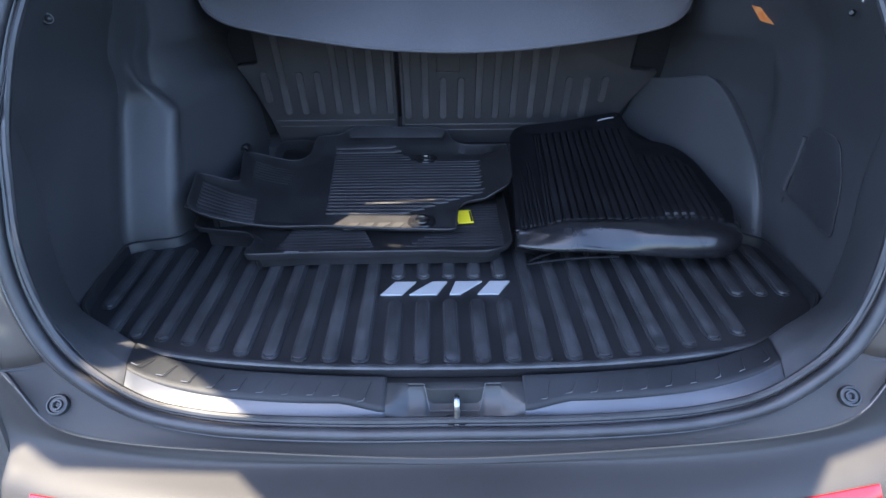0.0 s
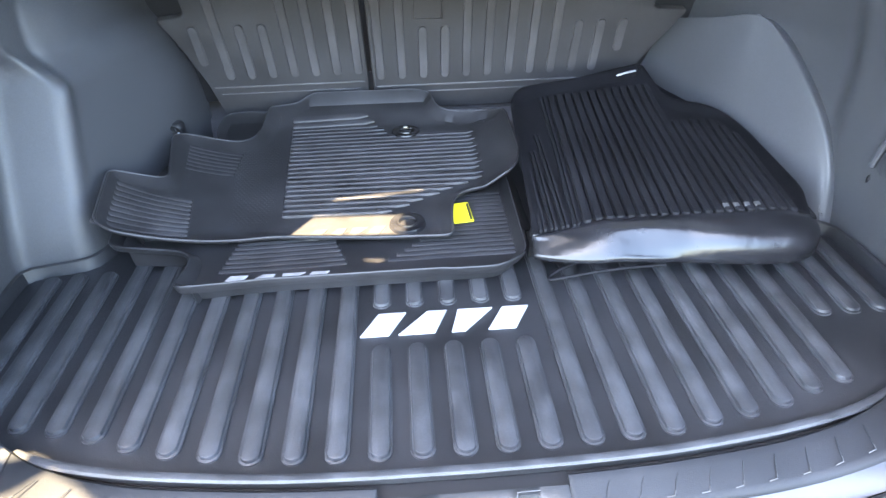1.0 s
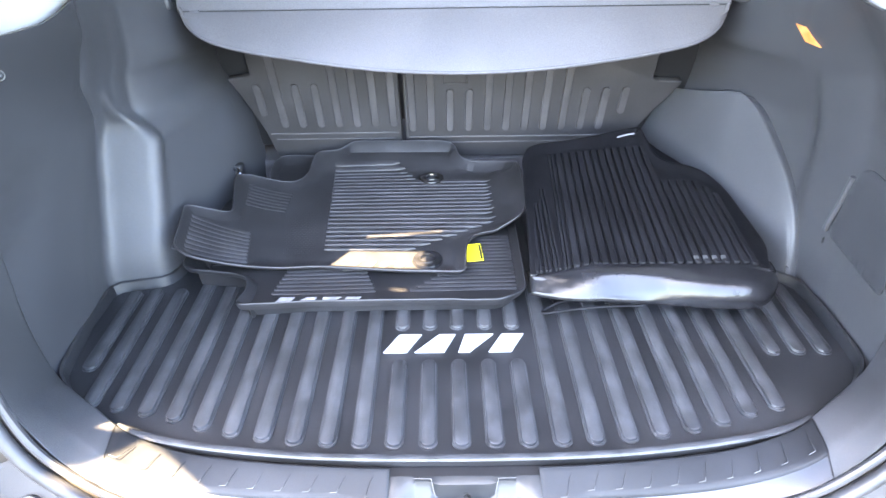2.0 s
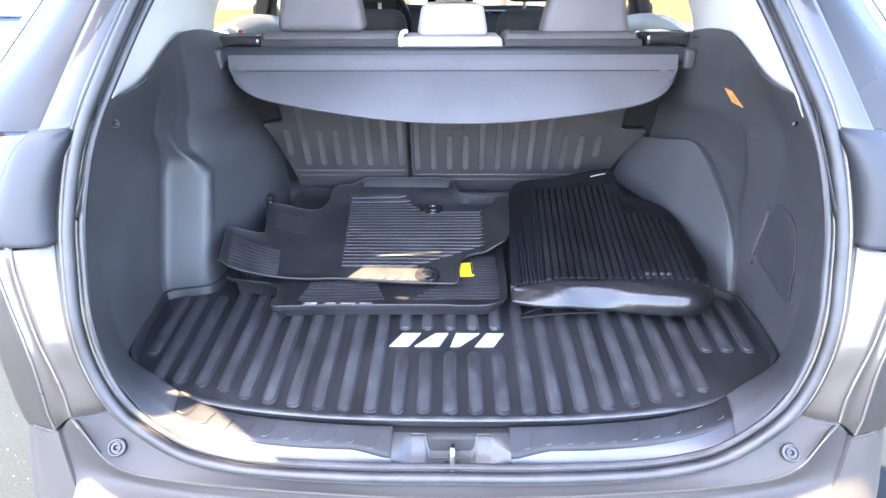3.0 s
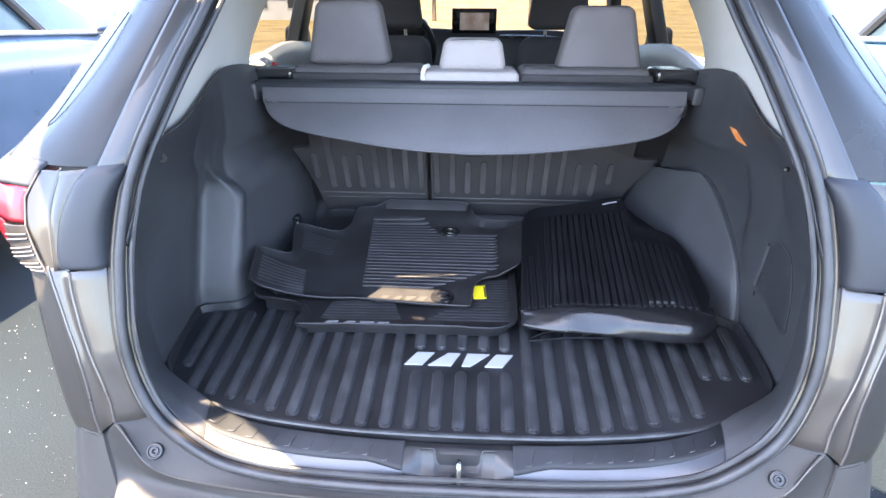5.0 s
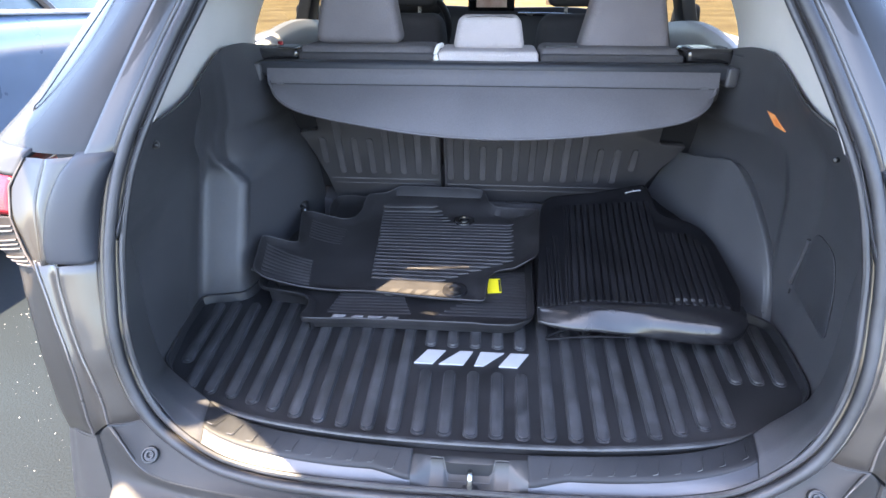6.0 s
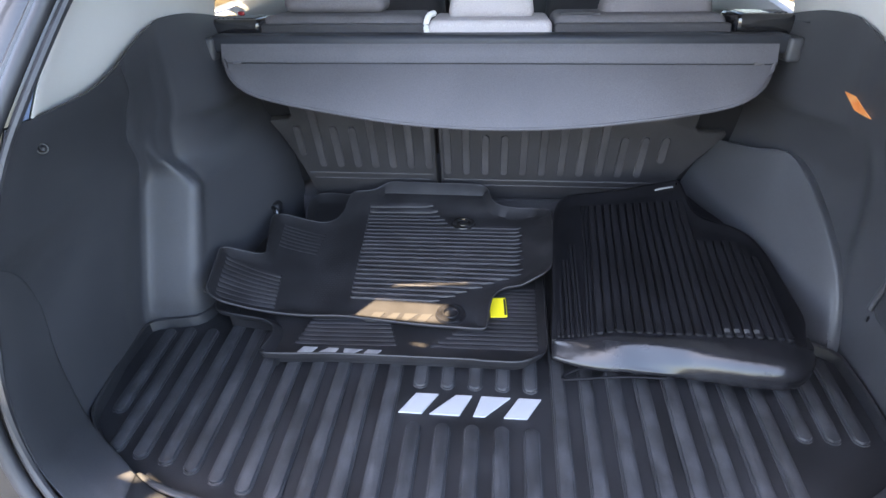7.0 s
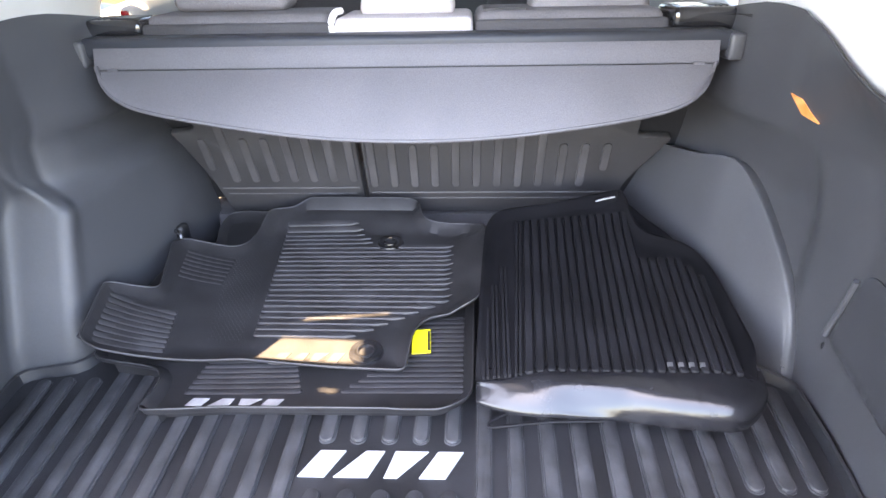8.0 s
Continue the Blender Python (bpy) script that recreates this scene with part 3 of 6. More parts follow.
def side_rows(sgn):
    rows = []
    for z in (0.69, 0.72, 0.76, 0.82, 0.88, 0.915, 0.935, 0.955, 0.975, 0.995, 1.015, 1.04, 1.07, 1.11):
        (x0, y0), wall = wall_start(z), side_wall(z, sgn)
        first = [(x0 + (wall[0][0] - x0) * f ** 0.9, y0 + (wall[0][1] - y0) * f) for f in (0, 0.35, 0.65, 0.86)]
        rows.append([(sgn * x, y, z) for x, y in first + wall])
    rows.append([(sgn * x, y, z) for x, y, z in TOP_EDGE])
    return rows


for sgn in (-1, 1):
    side = part("side_trim", smooth_loft(side_rows(sgn), 3, 3), TRIM, suv, "charcoal grained plastic side trim", solid=0.004, offset=-1 if sgn < 0 else 1)
    knob = part("tether_hook", lathe([(0, 0.004), (0.0022, 0.005), (0.0042, 0.0035), (0.005, 0.0), (0.0065, 0.0), (0.0075, -0.003)] if sgn < 0 else [(0, 0.003), (0.0025, 0.003), (0.004, 0.001), (0.0045, -0.003)], (sgn * 0.517, 0.766, 1.145), (-sgn * 0.7, -0.6, 0.1), 14), DARK, side, "small black hook")



def arch_rows():
    """Sections across the wheel house, from the wall over its rounded rim down to the floor."""
    rows = []
    for r, (fx, fy) in zip(spline(ARCH_RIM, 4), [(q.x, q.y) for q in spline([(x, y, 0) for x, y in ARCH_FOOT], 4)]):
        f = Vector((fx, fy, 0.690))
        n = Vector((-0.5, -0.62, 0.6)).normalized() * min(1, (r.z - 0.66) / 0.12)
        row = [r + Vector((0.034, 0.008, -0.002)), r + Vector((0.019, -0.001, 0.000)), r + Vector((0.008, -0.002, 0.001)) + n * 0.004, r + n * 0.0088, r + Vector((-0.007, 0.002, -0.004)) + n * 0.0062, r.lerp(f, 0.30) + n * 0.014, r.lerp(f, 0.62) + n * 0.013, r.lerp(f, 0.86) + n * 0.005, f]
        rows.append(spline(row, 3))
    return rows


part("wheel_arch", loft(arch_rows()), TRIM, suv, "rounded charcoal wheel arch cover", solid=0.003, facing=(-1, -0.5, 0.3))
# recessed pocket in the right side trim, with its small grab eye
side_r = side
pocket_plan = rounded([(0.815, 0.800), (0.985, 0.822), (0.955, 0.945), (0.925, 0.962), (0.850, 0.955), (0.822, 0.88)], 0.02, 5)


def on_wall(y, z, proud):
    return (outer_wall(y, z, 1) - proud, y, z)


def pocket_mesh():
    bm = bmesh.new()
    pts, _, faces, *_ = delaunay_2d_cdt([Vector(p) for p in dense(pocket_plan, 0.012) + [(y, z) for y in np.arange(0.83, 0.98, 0.02) for z in np.arange(0.81, 0.96, 0.02) if inside((y, z), pocket_plan)]], [], [list(range(len(dense(pocket_plan, 0.012))))], 1, 1e-6)
    v = [bm.verts.new(on_wall(p.x, p.y, 0.0025)) for p in pts]
    for f in faces:
        bm.faces.new([v[i] for i in f])
    return bm


pocket = part("pocket", pocket_mesh(), POCKET, side_r, "dark shallow pocket", solid=0.002, offset=1)
part("pocket_edge", tube([on_wall(y, z, 0.003) for y, z in ((0.992, 0.828), (0.985, 0.855), (0.976, 0.88), (0.962, 0.935))], 0.0048, 8), TRIM, side_r)
part("grab_eye", tube(spline([(0.652, 1.002, 0.792), (0.640, 0.998, 0.800), (0.640, 0.995, 0.812), (0.650, 0.992, 0.820)], 4), 0.004, 8), DARK, side_r)
# cargo tie-down hook low on the left
hook = part("tie_down", rounded_block((-0.522, 1.362, 0.775), (-0.488, 1.396, 0.826)), DARK, suv, "black tie-down hook")
part("hook_loop", tube(spline([(-0.502, 1.358, 0.780), (-0.492, 1.352, 0.786), (-0.489, 1.352, 0.803), (-0.495, 1.357, 0.816), (-0.505, 1.362, 0.818)], 5), 0.005, 8), GLOSSBLACK, hook)
part("screw_head", lathe([(0, 0.003), (0.002, 0.003), (0.0032, 0.0015), (0.0036, -0.002)], (-0.508, 1.361, 0.808), (0.3, -0.9, 0.3), 12), CHROME, hook, "bright screw head")
# orange sticker on the right trim
part("sticker", prism([(0.5795, 1.139, 1.143), (0.5840, 1.115, 1.140), (0.5975, 1.085, 1.112), (0.5915, 1.119, 1.117)], (-0.0055, 0, 0), 0.0), ORANGE, suv, "small orange sticker", smooth=False)

# pale pillar trims above
for sgn in (-1, 1):
    rows = [
        [(0.520, 0.748, 1.160), (0.481, 0.755, 1.235), (0.455, 0.792, 1.30), (0.425, 0.835, 1.37), (0.385, 0.90, 1.47), (0.34, 0.96, 1.58)],
        [(0.556, 0.835, 1.160), (0.514, 0.84, 1.235), (0.488, 0.865, 1.31), (0.462, 0.90, 1.38), (0.425, 0.96, 1.48), (0.38, 1.02, 1.60)],
        [(0.585, 0.97, 1.160), (0.552, 0.98, 1.235), (0.530, 1.00, 1.32), (0.508, 1.03, 1.39), (0.475, 1.08, 1.49), (0.43, 1.13, 1.61)],
        [(0.600, 1.12, 1.18), (0.572, 1.13, 1.27), (0.564, 1.15, 1.34), (0.545, 1.18, 1.41), (0.515, 1.22, 1.50), (0.47, 1.27, 1.62)],
        [(0.600, 1.32, 1.225), (0.602, 1.33, 1.275), (0.598, 1.36, 1.34), (0.58, 1.40, 1.41), (0.55, 1.44, 1.50), (0.50, 1.48, 1.625)],
        [(0.648, 1.53, 1.215), (0.648, 1.555, 1.268), (0.645, 1.63, 1.335), (0.636, 1.72, 1.405), (0.60, 1.80, 1.50), (0.54, 1.85, 1.63)]]
    rows = [[(sgn * x, y, z) for x, y, z in r] for r in rows]
    part("pillar_trim", smooth_loft(rows, 4, 4), PALE, suv, "pale grey pillar trim", solid=0.004)

# headliner and roof
def roof_rows(dz, dx):
    return [[(sx * (h + dx), y, z + dz - 0.03 * sx * sx) for sx in (-1, -0.7, -0.35, 0, 0.35, 0.7, 1)] for y, h, z in
            ((0.99, 0.34, 1.655), (1.3, 0.46, 1.67), (1.85, 0.54, 1.68), (2.6, 0.56, 1.67), (2.9, 0.55, 1.63))]


part("headliner", loft(roof_rows(-0.02, 0.0)), PALE, suv, "pale grey headliner", solid=0.01)
part("roof", smooth_loft(roof_rows(0.035, 0.05), 3, 3), PAINT, suv, solid=0.008)

# ---- body shell behind: quarter panels, garnishes, lamps, bumper ----
LOW = [
    (0.700, [(0.520, 0.588), (0.552, 0.572), (0.585, 0.570), (0.628, 0.578), (0.678, 0.602), (0.735, 0.71), (0.795, 0.95), (0.85, 1.8)]),
    (0.745, [(0.530, 0.590), (0.556, 0.574), (0.590, 0.570), (0.638, 0.578), (0.694, 0.608), (0.752, 0.73), (0.812, 0.98), (0.87, 1.8)]),
    (0.85, [(0.556, 0.602), (0.575, 0.590), (0.605, 0.588), (0.650, 0.592), (0.704, 0.624), (0.764, 0.745), (0.825, 1.0), (0.89, 1.8)]),
    (0.93, [(0.564, 0.622), (0.582, 0.610), (0.612, 0.606), (0.652, 0.610), (0.710, 0.640), (0.775, 0.75), (0.835, 1.0), (0.89, 1.8)]),
    (1.002, [(0.568, 0.640), (0.586, 0.628), (0.616, 0.622), (0.652, 0.626), (0.716, 0.656), (0.785, 0.752), (0.85, 1.0), (0.895, 1.8)])]
# shoulder between garnish and tail lamp, with a soft edge in its middle
SHOULDER_ROWS = [
    [(0.625, 0.626, 1.001), (0.640, 0.622, 0.999), (0.650, 0.624, 0.994), (0.656, 0.626, 0.990), (0.662, 0.627, 0.985)],
    [(0.628, 0.635, 1.035), (0.640, 0.630, 1.035), (0.650, 0.633, 1.035), (0.665, 0.637, 1.033), (0.678, 0.637, 1.030)],
    [(0.624, 0.646, 1.075), (0.638, 0.640, 1.075), (0.649, 0.643, 1.075), (0.670, 0.646, 1.070), (0.690, 0.643, 1.065)],
    [(0.608, 0.658, 1.112), (0.628, 0.652, 1.110), (0.643, 0.655, 1.109), (0.668, 0.659, 1.108), (0.689, 0.657, 1.108)],
    [(0.583, 0.673, 1.151), (0.610, 0.667, 1.149), (0.630, 0.668, 1.147), (0.652, 0.673, 1.147), (0.669, 0.676, 1.146)]]
PILLAR = [
    (1.153, [(0.530, 0.690), (0.548, 0.680), (0.572, 0.676), (0.620, 0.676), (0.672, 0.688), (0.728, 0.714), (0.785, 0.775), (0.83, 1.05), (0.86, 1.42)]),
    (1.22, [(0.502, 0.728), (0.520, 0.718), (0.545, 0.714), (0.585, 0.714), (0.628, 0.728), (0.678, 0.760), (0.735, 0.830), (0.80, 1.08), (0.83, 1.42)]),
    (1.30, [(0.472, 0.776), (0.490, 0.764), (0.512, 0.762), (0.548, 0.764), (0.582, 0.780), (0.628, 0.815), (0.688, 0.885), (0.76, 1.12), (0.80, 1.42)]),
    (1.39, [(0.436, 0.830), (0.452, 0.820), (0.472, 0.817), (0.503, 0.822), (0.535, 0.838), (0.575, 0.868), (0.640, 0.960), (0.70, 1.2), (0.73, 1.42)]),
    (1.52, [(0.385, 0.915), (0.400, 0.905), (0.418, 0.902), (0.443, 0.908), (0.475, 0.924), (0.520, 0.965), (0.575, 1.06), (0.62, 1.25), (0.65, 1.42)]),
    (1.67, [(0.32, 1.00), (0.335, 0.99), (0.35, 0.988), (0.37, 0.995), (0.40, 1.01), (0.44, 1.055), (0.49, 1.15), (0.53, 1.3), (0.57, 1.42)])]


def band(table, i0, i1, sgn):
    return [[(sgn * x, y, z) for x, y in pts[i0:i1 + 1]] for z, pts in table]


def low_y(x, z):
    """How far back the lower corner lies at a width and a height."""
    ys = [float(np.interp(x, [p[0] for p in pts], [p[1] for p in pts])) for _, pts in LOW]
    return float(np.interp(z, [h for h, _ in LOW], ys))


# the lower corner in three facets between two creases: (x, z) down each crease
CREASE_IN = [(0.621, 0.996), (0.621, 0.966), (0.613, 0.919), (0.602, 0.870), (0.588, 0.823), (0.577, 0.782), (0.574, 0.745)]
CREASE_OUT = [(0.660, 1.000), (0.646, 0.955), (0.636, 0.913), (0.624, 0.871), (0.615, 0.827), (0.611, 0.785), (0.605, 0.720)]


def crease_at(table, v):
    """The crease's place at a share v of its way down, standing 4 mm proud of the body."""
    u = v * (len(table) - 1)
    x, z = (float(np.interp(u, range(len(table)), [p[k] for p in table])) for k in (0, 1))
    return Vector((x, low_y(x, z) - 0.004, z))


def lower_facet(which, n=14):
    """Rows down one facet of the lower corner, from the shoulder to its cut-off lower edge."""
    rows = []
    for i in range(n + 1):
        v = i / n
        a, b = crease_at(CREASE_IN, v), crease_at(CREASE_OUT, v)
        if which == "inner":
            z = 1.0 + (0.737 - 1.0) * v
            edge = float(np.interp(z, [h for h, _ in LOW], [pts[0][0] for _, pts in LOW]))
            first = Vector((edge, low_y(edge, z), z))
            mid = first.lerp(a, 0.45)
            rows.append([first, Vector((mid.x, low_y(mid.x, mid.z), mid.z)), a])
        elif which == "middle":
            mid = a.lerp(b, 0.5)
            rows.append([a, mid + Vector((0, 0.005, 0)), b])
        else:
            r = [b]
            for dx, low in ((0.038, 0.717), (0.062, 0.712), (0.095, 0.707), (0.125, 0.711), (0.155, 0.722), (0.20, 0.735), (0.245, 0.735)):
                z = 1.0 + (low - 1.0) * v
                x = 0.611 + dx + 0.046 * (1 - v)
                if dx > 0.15:
                    x = float(np.interp(z, [h for h, _ in LOW], [pts[-2 if dx < 0.22 else -1][0] for _, pts in LOW]))
                r.append(Vector((x, low_y(x, z), z)))
            rows.append(r)
    return rows


for sgn in (-1, 1):
    s = suv
    for which, paint, words in (("inner", PAINT, "painted lower corner panel"), ("middle", PAINT, "sunk strip between two creases"), ("outer", SHADEPAINT, "quarter panel in shade-darkened grey")):
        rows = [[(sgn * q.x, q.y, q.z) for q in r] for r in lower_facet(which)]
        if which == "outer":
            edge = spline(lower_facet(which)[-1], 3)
            part("lower_chamfer", loft([[(sgn * q.x, q.y, q.z) for q in edge], [(sgn * q.x, q.y + 0.006, q.z - 0.014) for q in edge], [(sgn * q.x, q.y + 0.04, q.z - 0.024) for q in edge]]), SHADEPAINT, s, "turned-under lower edge", solid=0.004, facing=(0, -0.5, -1))
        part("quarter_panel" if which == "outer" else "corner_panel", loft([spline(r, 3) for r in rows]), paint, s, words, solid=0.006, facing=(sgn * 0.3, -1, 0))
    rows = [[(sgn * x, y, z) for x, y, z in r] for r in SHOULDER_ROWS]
    part("shoulder_panel", smooth_loft([r[:3] for r in rows], 4, 4), SHADEPAINT, s, "painted shoulder panel", solid=0.004, facing=(sgn * 0.3, -1, 0))
    part("shoulder_panel", smooth_loft([r[2:] for r in rows], 4, 4), SHADEPAINT, s, "painted shoulder panel", solid=0.004, facing=(sgn * 0.3, -1, 0))
    part("jamb", smooth_loft(band(PILLAR, 0, 2, sgn), 4, 4), SHADEPAINT, s, "painted door jamb", solid=0.004)
    pil = part("rear_pillar", smooth_loft(band(PILLAR, 2, 8, sgn), 4, 4), PILLARBLACK, s, "dark satin pillar and quarter glass", solid=0.004)
    # dark pinched garnish between shoulder and opening
    rows = [[(sgn * x, y, z) for x, y in pts] for z, pts in (
        (1.004, [(0.560, 0.650), (0.566, 0.628), (0.580, 0.616), (0.612, 0.613), (0.634, 0.618), (0.641, 0.635)]),
        (1.03, [(0.560, 0.655), (0.566, 0.633), (0.580, 0.621), (0.612, 0.618), (0.635, 0.623), (0.642, 0.64)]),
        (1.08, [(0.553, 0.667), (0.559, 0.645), (0.573, 0.634), (0.604, 0.631), (0.626, 0.637), (0.633, 0.655)]),
        (1.125, [(0.538, 0.680), (0.544, 0.660), (0.558, 0.650), (0.588, 0.648), (0.607, 0.654), (0.613, 0.67)]),
        (1.150, [(0.528, 0.690), (0.534, 0.674), (0.548, 0.665), (0.572, 0.664), (0.588, 0.669), (0.593, 0.685)]),
        (1.160, [(0.528, 0.700), (0.534, 0.690), (0.548, 0.686), (0.570, 0.686), (0.585, 0.689), (0.590, 0.70)]))]
    part("garnish", smooth_loft(rows, 4, 4), GARNISH, s, "satin charcoal garnish", solid=0.003)
    seam_line = [(0.735, 0.765, 1.170), (0.695, 0.745, 1.182), (0.690, 0.752, 1.205), (0.672, 0.756, 1.222), (0.628, 0.790, 1.285), (0.570, 0.845, 1.375)]
    part("glass_seam", tube(spline([(sgn * x, y - 0.004, z) for x, y, z in seam_line], 5), 0.0012, 6), DARK, pil)
    part("plug", lathe([(0, 0.006), (0.006, 0.006), (0.010, 0.003), (0.013, 0.005), (0.016, 0.003), (0.018, 0.0), (0.018, -0.004)], (sgn * 0.585, 0.700, 1.158), (0, -0.9, 0.5), 20), PAINT, pil, "round rubber plug")
    # tail lamp wrapped round the corner
    face = (sgn * 0.3, -1, 0)
    lamp = part("tail_lamp", smooth_loft([[(sgn * x, y, z) for x, y in pts] for z, pts in (
        (1.067, [(0.691, 0.643), (0.735, 0.658), (0.815, 0.735), (0.88, 0.98)]),
        (1.095, [(0.691, 0.651), (0.735, 0.668), (0.814, 0.742), (0.877, 0.98)]),
        (1.121, [(0.684, 0.662), (0.730, 0.680), (0.808, 0.752), (0.872, 0.98)]))], 4, 4), RED, s, "red tail lamp", solid=0.012, facing=face)
    part("lamp_wing", smooth_loft([[(sgn * x, y, z) for x, y in pts] for z, pts in (
        (1.004, [(0.752, 0.672), (0.785, 0.706), (0.82, 0.755), (0.875, 0.98)]),
        (1.035, [(0.752, 0.668), (0.785, 0.702), (0.82, 0.745), (0.878, 0.98)]),
        (1.066, [(0.752, 0.668), (0.785, 0.702), (0.815, 0.736), (0.88, 0.98)]))], 4, 4), RED, lamp, solid=0.010, facing=face)
    lens_in = spline([(0.662, 0.627, 0.986), (0.675, 0.632, 1.012), (0.684, 0.638, 1.038), (0.690, 0.643, 1.065)], 4)
    lens_out = spline([(0.690, 0.636, 0.990), (0.735, 0.656, 0.999), (0.750, 0.667, 1.022), (0.753, 0.669, 1.058)], 4)
    rows = [[a, a.lerp(b, 0.33) + Vector((0.004, -0.003, 0)), a.lerp(b, 0.7) + Vector((0.004, -0.003, 0)), b] for a, b in zip(lens_in, lens_out)]
    clear = part("reverse_lens", smooth_loft([[(sgn * q.x, q.y, q.z) for q in r] for r in rows], 1, 4), CLEAR, s, "ribbed clear lamp lens", solid=0.010, facing=face)
    for k in range(8):
        a, m, n, b = rows[1 + k + k // 3]
        part("rib", tube(spline([(sgn * q.x, q.y - 0.0015, q.z) for q in (a.lerp(m, 0.2), m, n, n.lerp(b, 0.8))], 3), 0.0017, 6), LENSRIB, clear)
    rim = [(0.669, 0.676, 1.146), (0.689, 0.657, 1.108), (0.690, 0.643, 1.066), (0.684, 0.638, 1.038), (0.675, 0.632, 1.012), (0.662, 0.626, 0.985)]
    part("lamp_edge", tube([(sgn * x, y - 0.0015, z) for x, y, z in rim], 0.0016, 6), LENSRIB, lamp, "pale lamp edge")
    part("lamp_cap", smooth_loft([[(sgn * x, y, z) for x, y in pts] for z, pts in (
        (1.122, [(0.683, 0.662), (0.725, 0.676), (0.771, 0.700), (0.82, 0.76), (0.87, 0.98)]),
        (1.138, [(0.674, 0.671), (0.715, 0.681), (0.760, 0.706), (0.81, 0.77), (0.862, 0.98)]),
        (1.150, [(0.668, 0.676), (0.700, 0.686), (0.740, 0.708), (0.80, 0.785), (0.855, 0.98)]),
        (1.158, [(0.660, 0.690), (0.700, 0.702), (0.740, 0.725), (0.795, 0.80), (0.85, 0.98)]))], 4, 3), GARNISH, s, "satin dark lamp cap", solid=0.008, facing=face)
    # painted highlights along the two creases, and the joint below
    joint = lower_facet("inner")[-1]
    part("panel_joint", tube([(sgn * q.x, q.y - 0.0015, q.z - 0.002) for q in spline(joint, 4)], 0.0018, 6), DARK, s)
    for table in (CREASE_IN, CREASE_OUT):
        path = [crease_at(table, k / 14) for k in range(15)]
        part("crease", tube([(sgn * q.x, q.y + 0.0006, q.z) for q in path], 0.0020, 8), CREASEPAINT, s, "crease line with its highlight painted in")

# bumper
BUMPER = [
    (0.0, [(0.560, 0.648), (0.543, 0.640), (0.530, 0.626), (0.520, 0.616), (0.462, 0.604), (0.438, 0.58), (0.428, 0.52), (0.44, 0.36)]),
    (0.25, [(0.560, 0.650), (0.544, 0.642), (0.531, 0.629), (0.521, 0.618), (0.468, 0.607), (0.446, 0.585), (0.436, 0.53), (0.44, 0.36)]),
    (0.38, [(0.564, 0.670), (0.552, 0.655), (0.538, 0.636), (0.526, 0.624), (0.485, 0.613), (0.464, 0.592), (0.453, 0.54), (0.455, 0.36)]),
    (0.47, [(0.578, 0.712), (0.568, 0.685), (0.552, 0.655), (0.535, 0.633), (0.496, 0.618), (0.476, 0.598), (0.465, 0.545), (0.465, 0.36)]),
    (0.53, [(0.590, 0.742), (0.583, 0.700), (0.568, 0.665), (0.547, 0.641), (0.507, 0.623), (0.488, 0.602), (0.477, 0.55), (0.475, 0.36)]),
    (0.59, [(0.578, 0.742), (0.577, 0.710), (0.570, 0.675), (0.557, 0.650), (0.526, 0.630), (0.508, 0.605), (0.498, 0.55), (0.495, 0.36)]),
    (0.64, [(0.590, 0.735), (0.588, 0.712), (0.582, 0.685), (0.572, 0.660), (0.550, 0.637), (0.535, 0.61), (0.525, 0.55), (0.53, 0.36)]),
    (0.69, [(0.630, 0.715), (0.630, 0.70), (0.625, 0.68), (0.62, 0.657), (0.602, 0.635), (0.592, 0.60), (0.585, 0.55), (0.59, 0.36)]),
    (0.75, [(0.74, 0.70), (0.74, 0.69), (0.735, 0.67), (0.73, 0.65), (0.72, 0.62), (0.71, 0.58), (0.71, 0.50), (0.71, 0.36)]),
    (0.79, [(0.95, 0.69), (0.95, 0.68), (0.945, 0.665), (0.94, 0.645), (0.94, 0.62), (0.93, 0.58), (0.93, 0.50), (0.93, 0.36)])]
CREASE_LOW = [(0.0, 0.530, 0.6255), (0.15, 0.530, 0.632), (0.25, 0.531, 0.638), (0.36, 0.533, 0.646), (0.433, 0.535, 0.655), (0.487, 0.538, 0.666), (0.520, 0.541, 0.687), (0.548, 0.553, 0.722), (0.572, 0.566, 0.742)]
TOP_LOW = [(0.0, 0.562, 0.648), (0.15, 0.562, 0.649), (0.25, 0.562, 0.652), (0.36, 0.565, 0.667), (0.433, 0.573, 0.694), (0.487, 0.582, 0.722), (0.520, 0.590, 0.738), (0.548, 0.578, 0.741), (0.574, 0.568, 0.745)]
CORNER_EDGE = [(0.604, 0.577, 0.712), (0.597, 0.567, 0.687), (0.588, 0.556, 0.657), (0.577, 0.543, 0.622), (0.567, 0.531, 0.590), (0.557, 0.516, 0.540), (0.55, 0.505, 0.36)]


def bumper_face():
    """Columns across the face, from the crease down over the step to the underside."""
    cols = []
    for x, y, z in CREASE_LOW:
        low = [(float(np.interp(x, [r[0] for r in BUMPER], [r[1][k][0] for r in BUMPER])), float(np.interp(x, [r[0] for r in BUMPER], [r[1][k][1] for r in BUMPER]))) for k in range(3, 8)]
        mid = ((y + low[0][0]) / 2 + 0.004 * min(1, (z - low[0][1]) / 0.03), (z + low[0][1]) / 2)
        cols.append([(x, b, c) for b, c in [(y, z), mid] + low])
    return cols + [CORNER_EDGE]


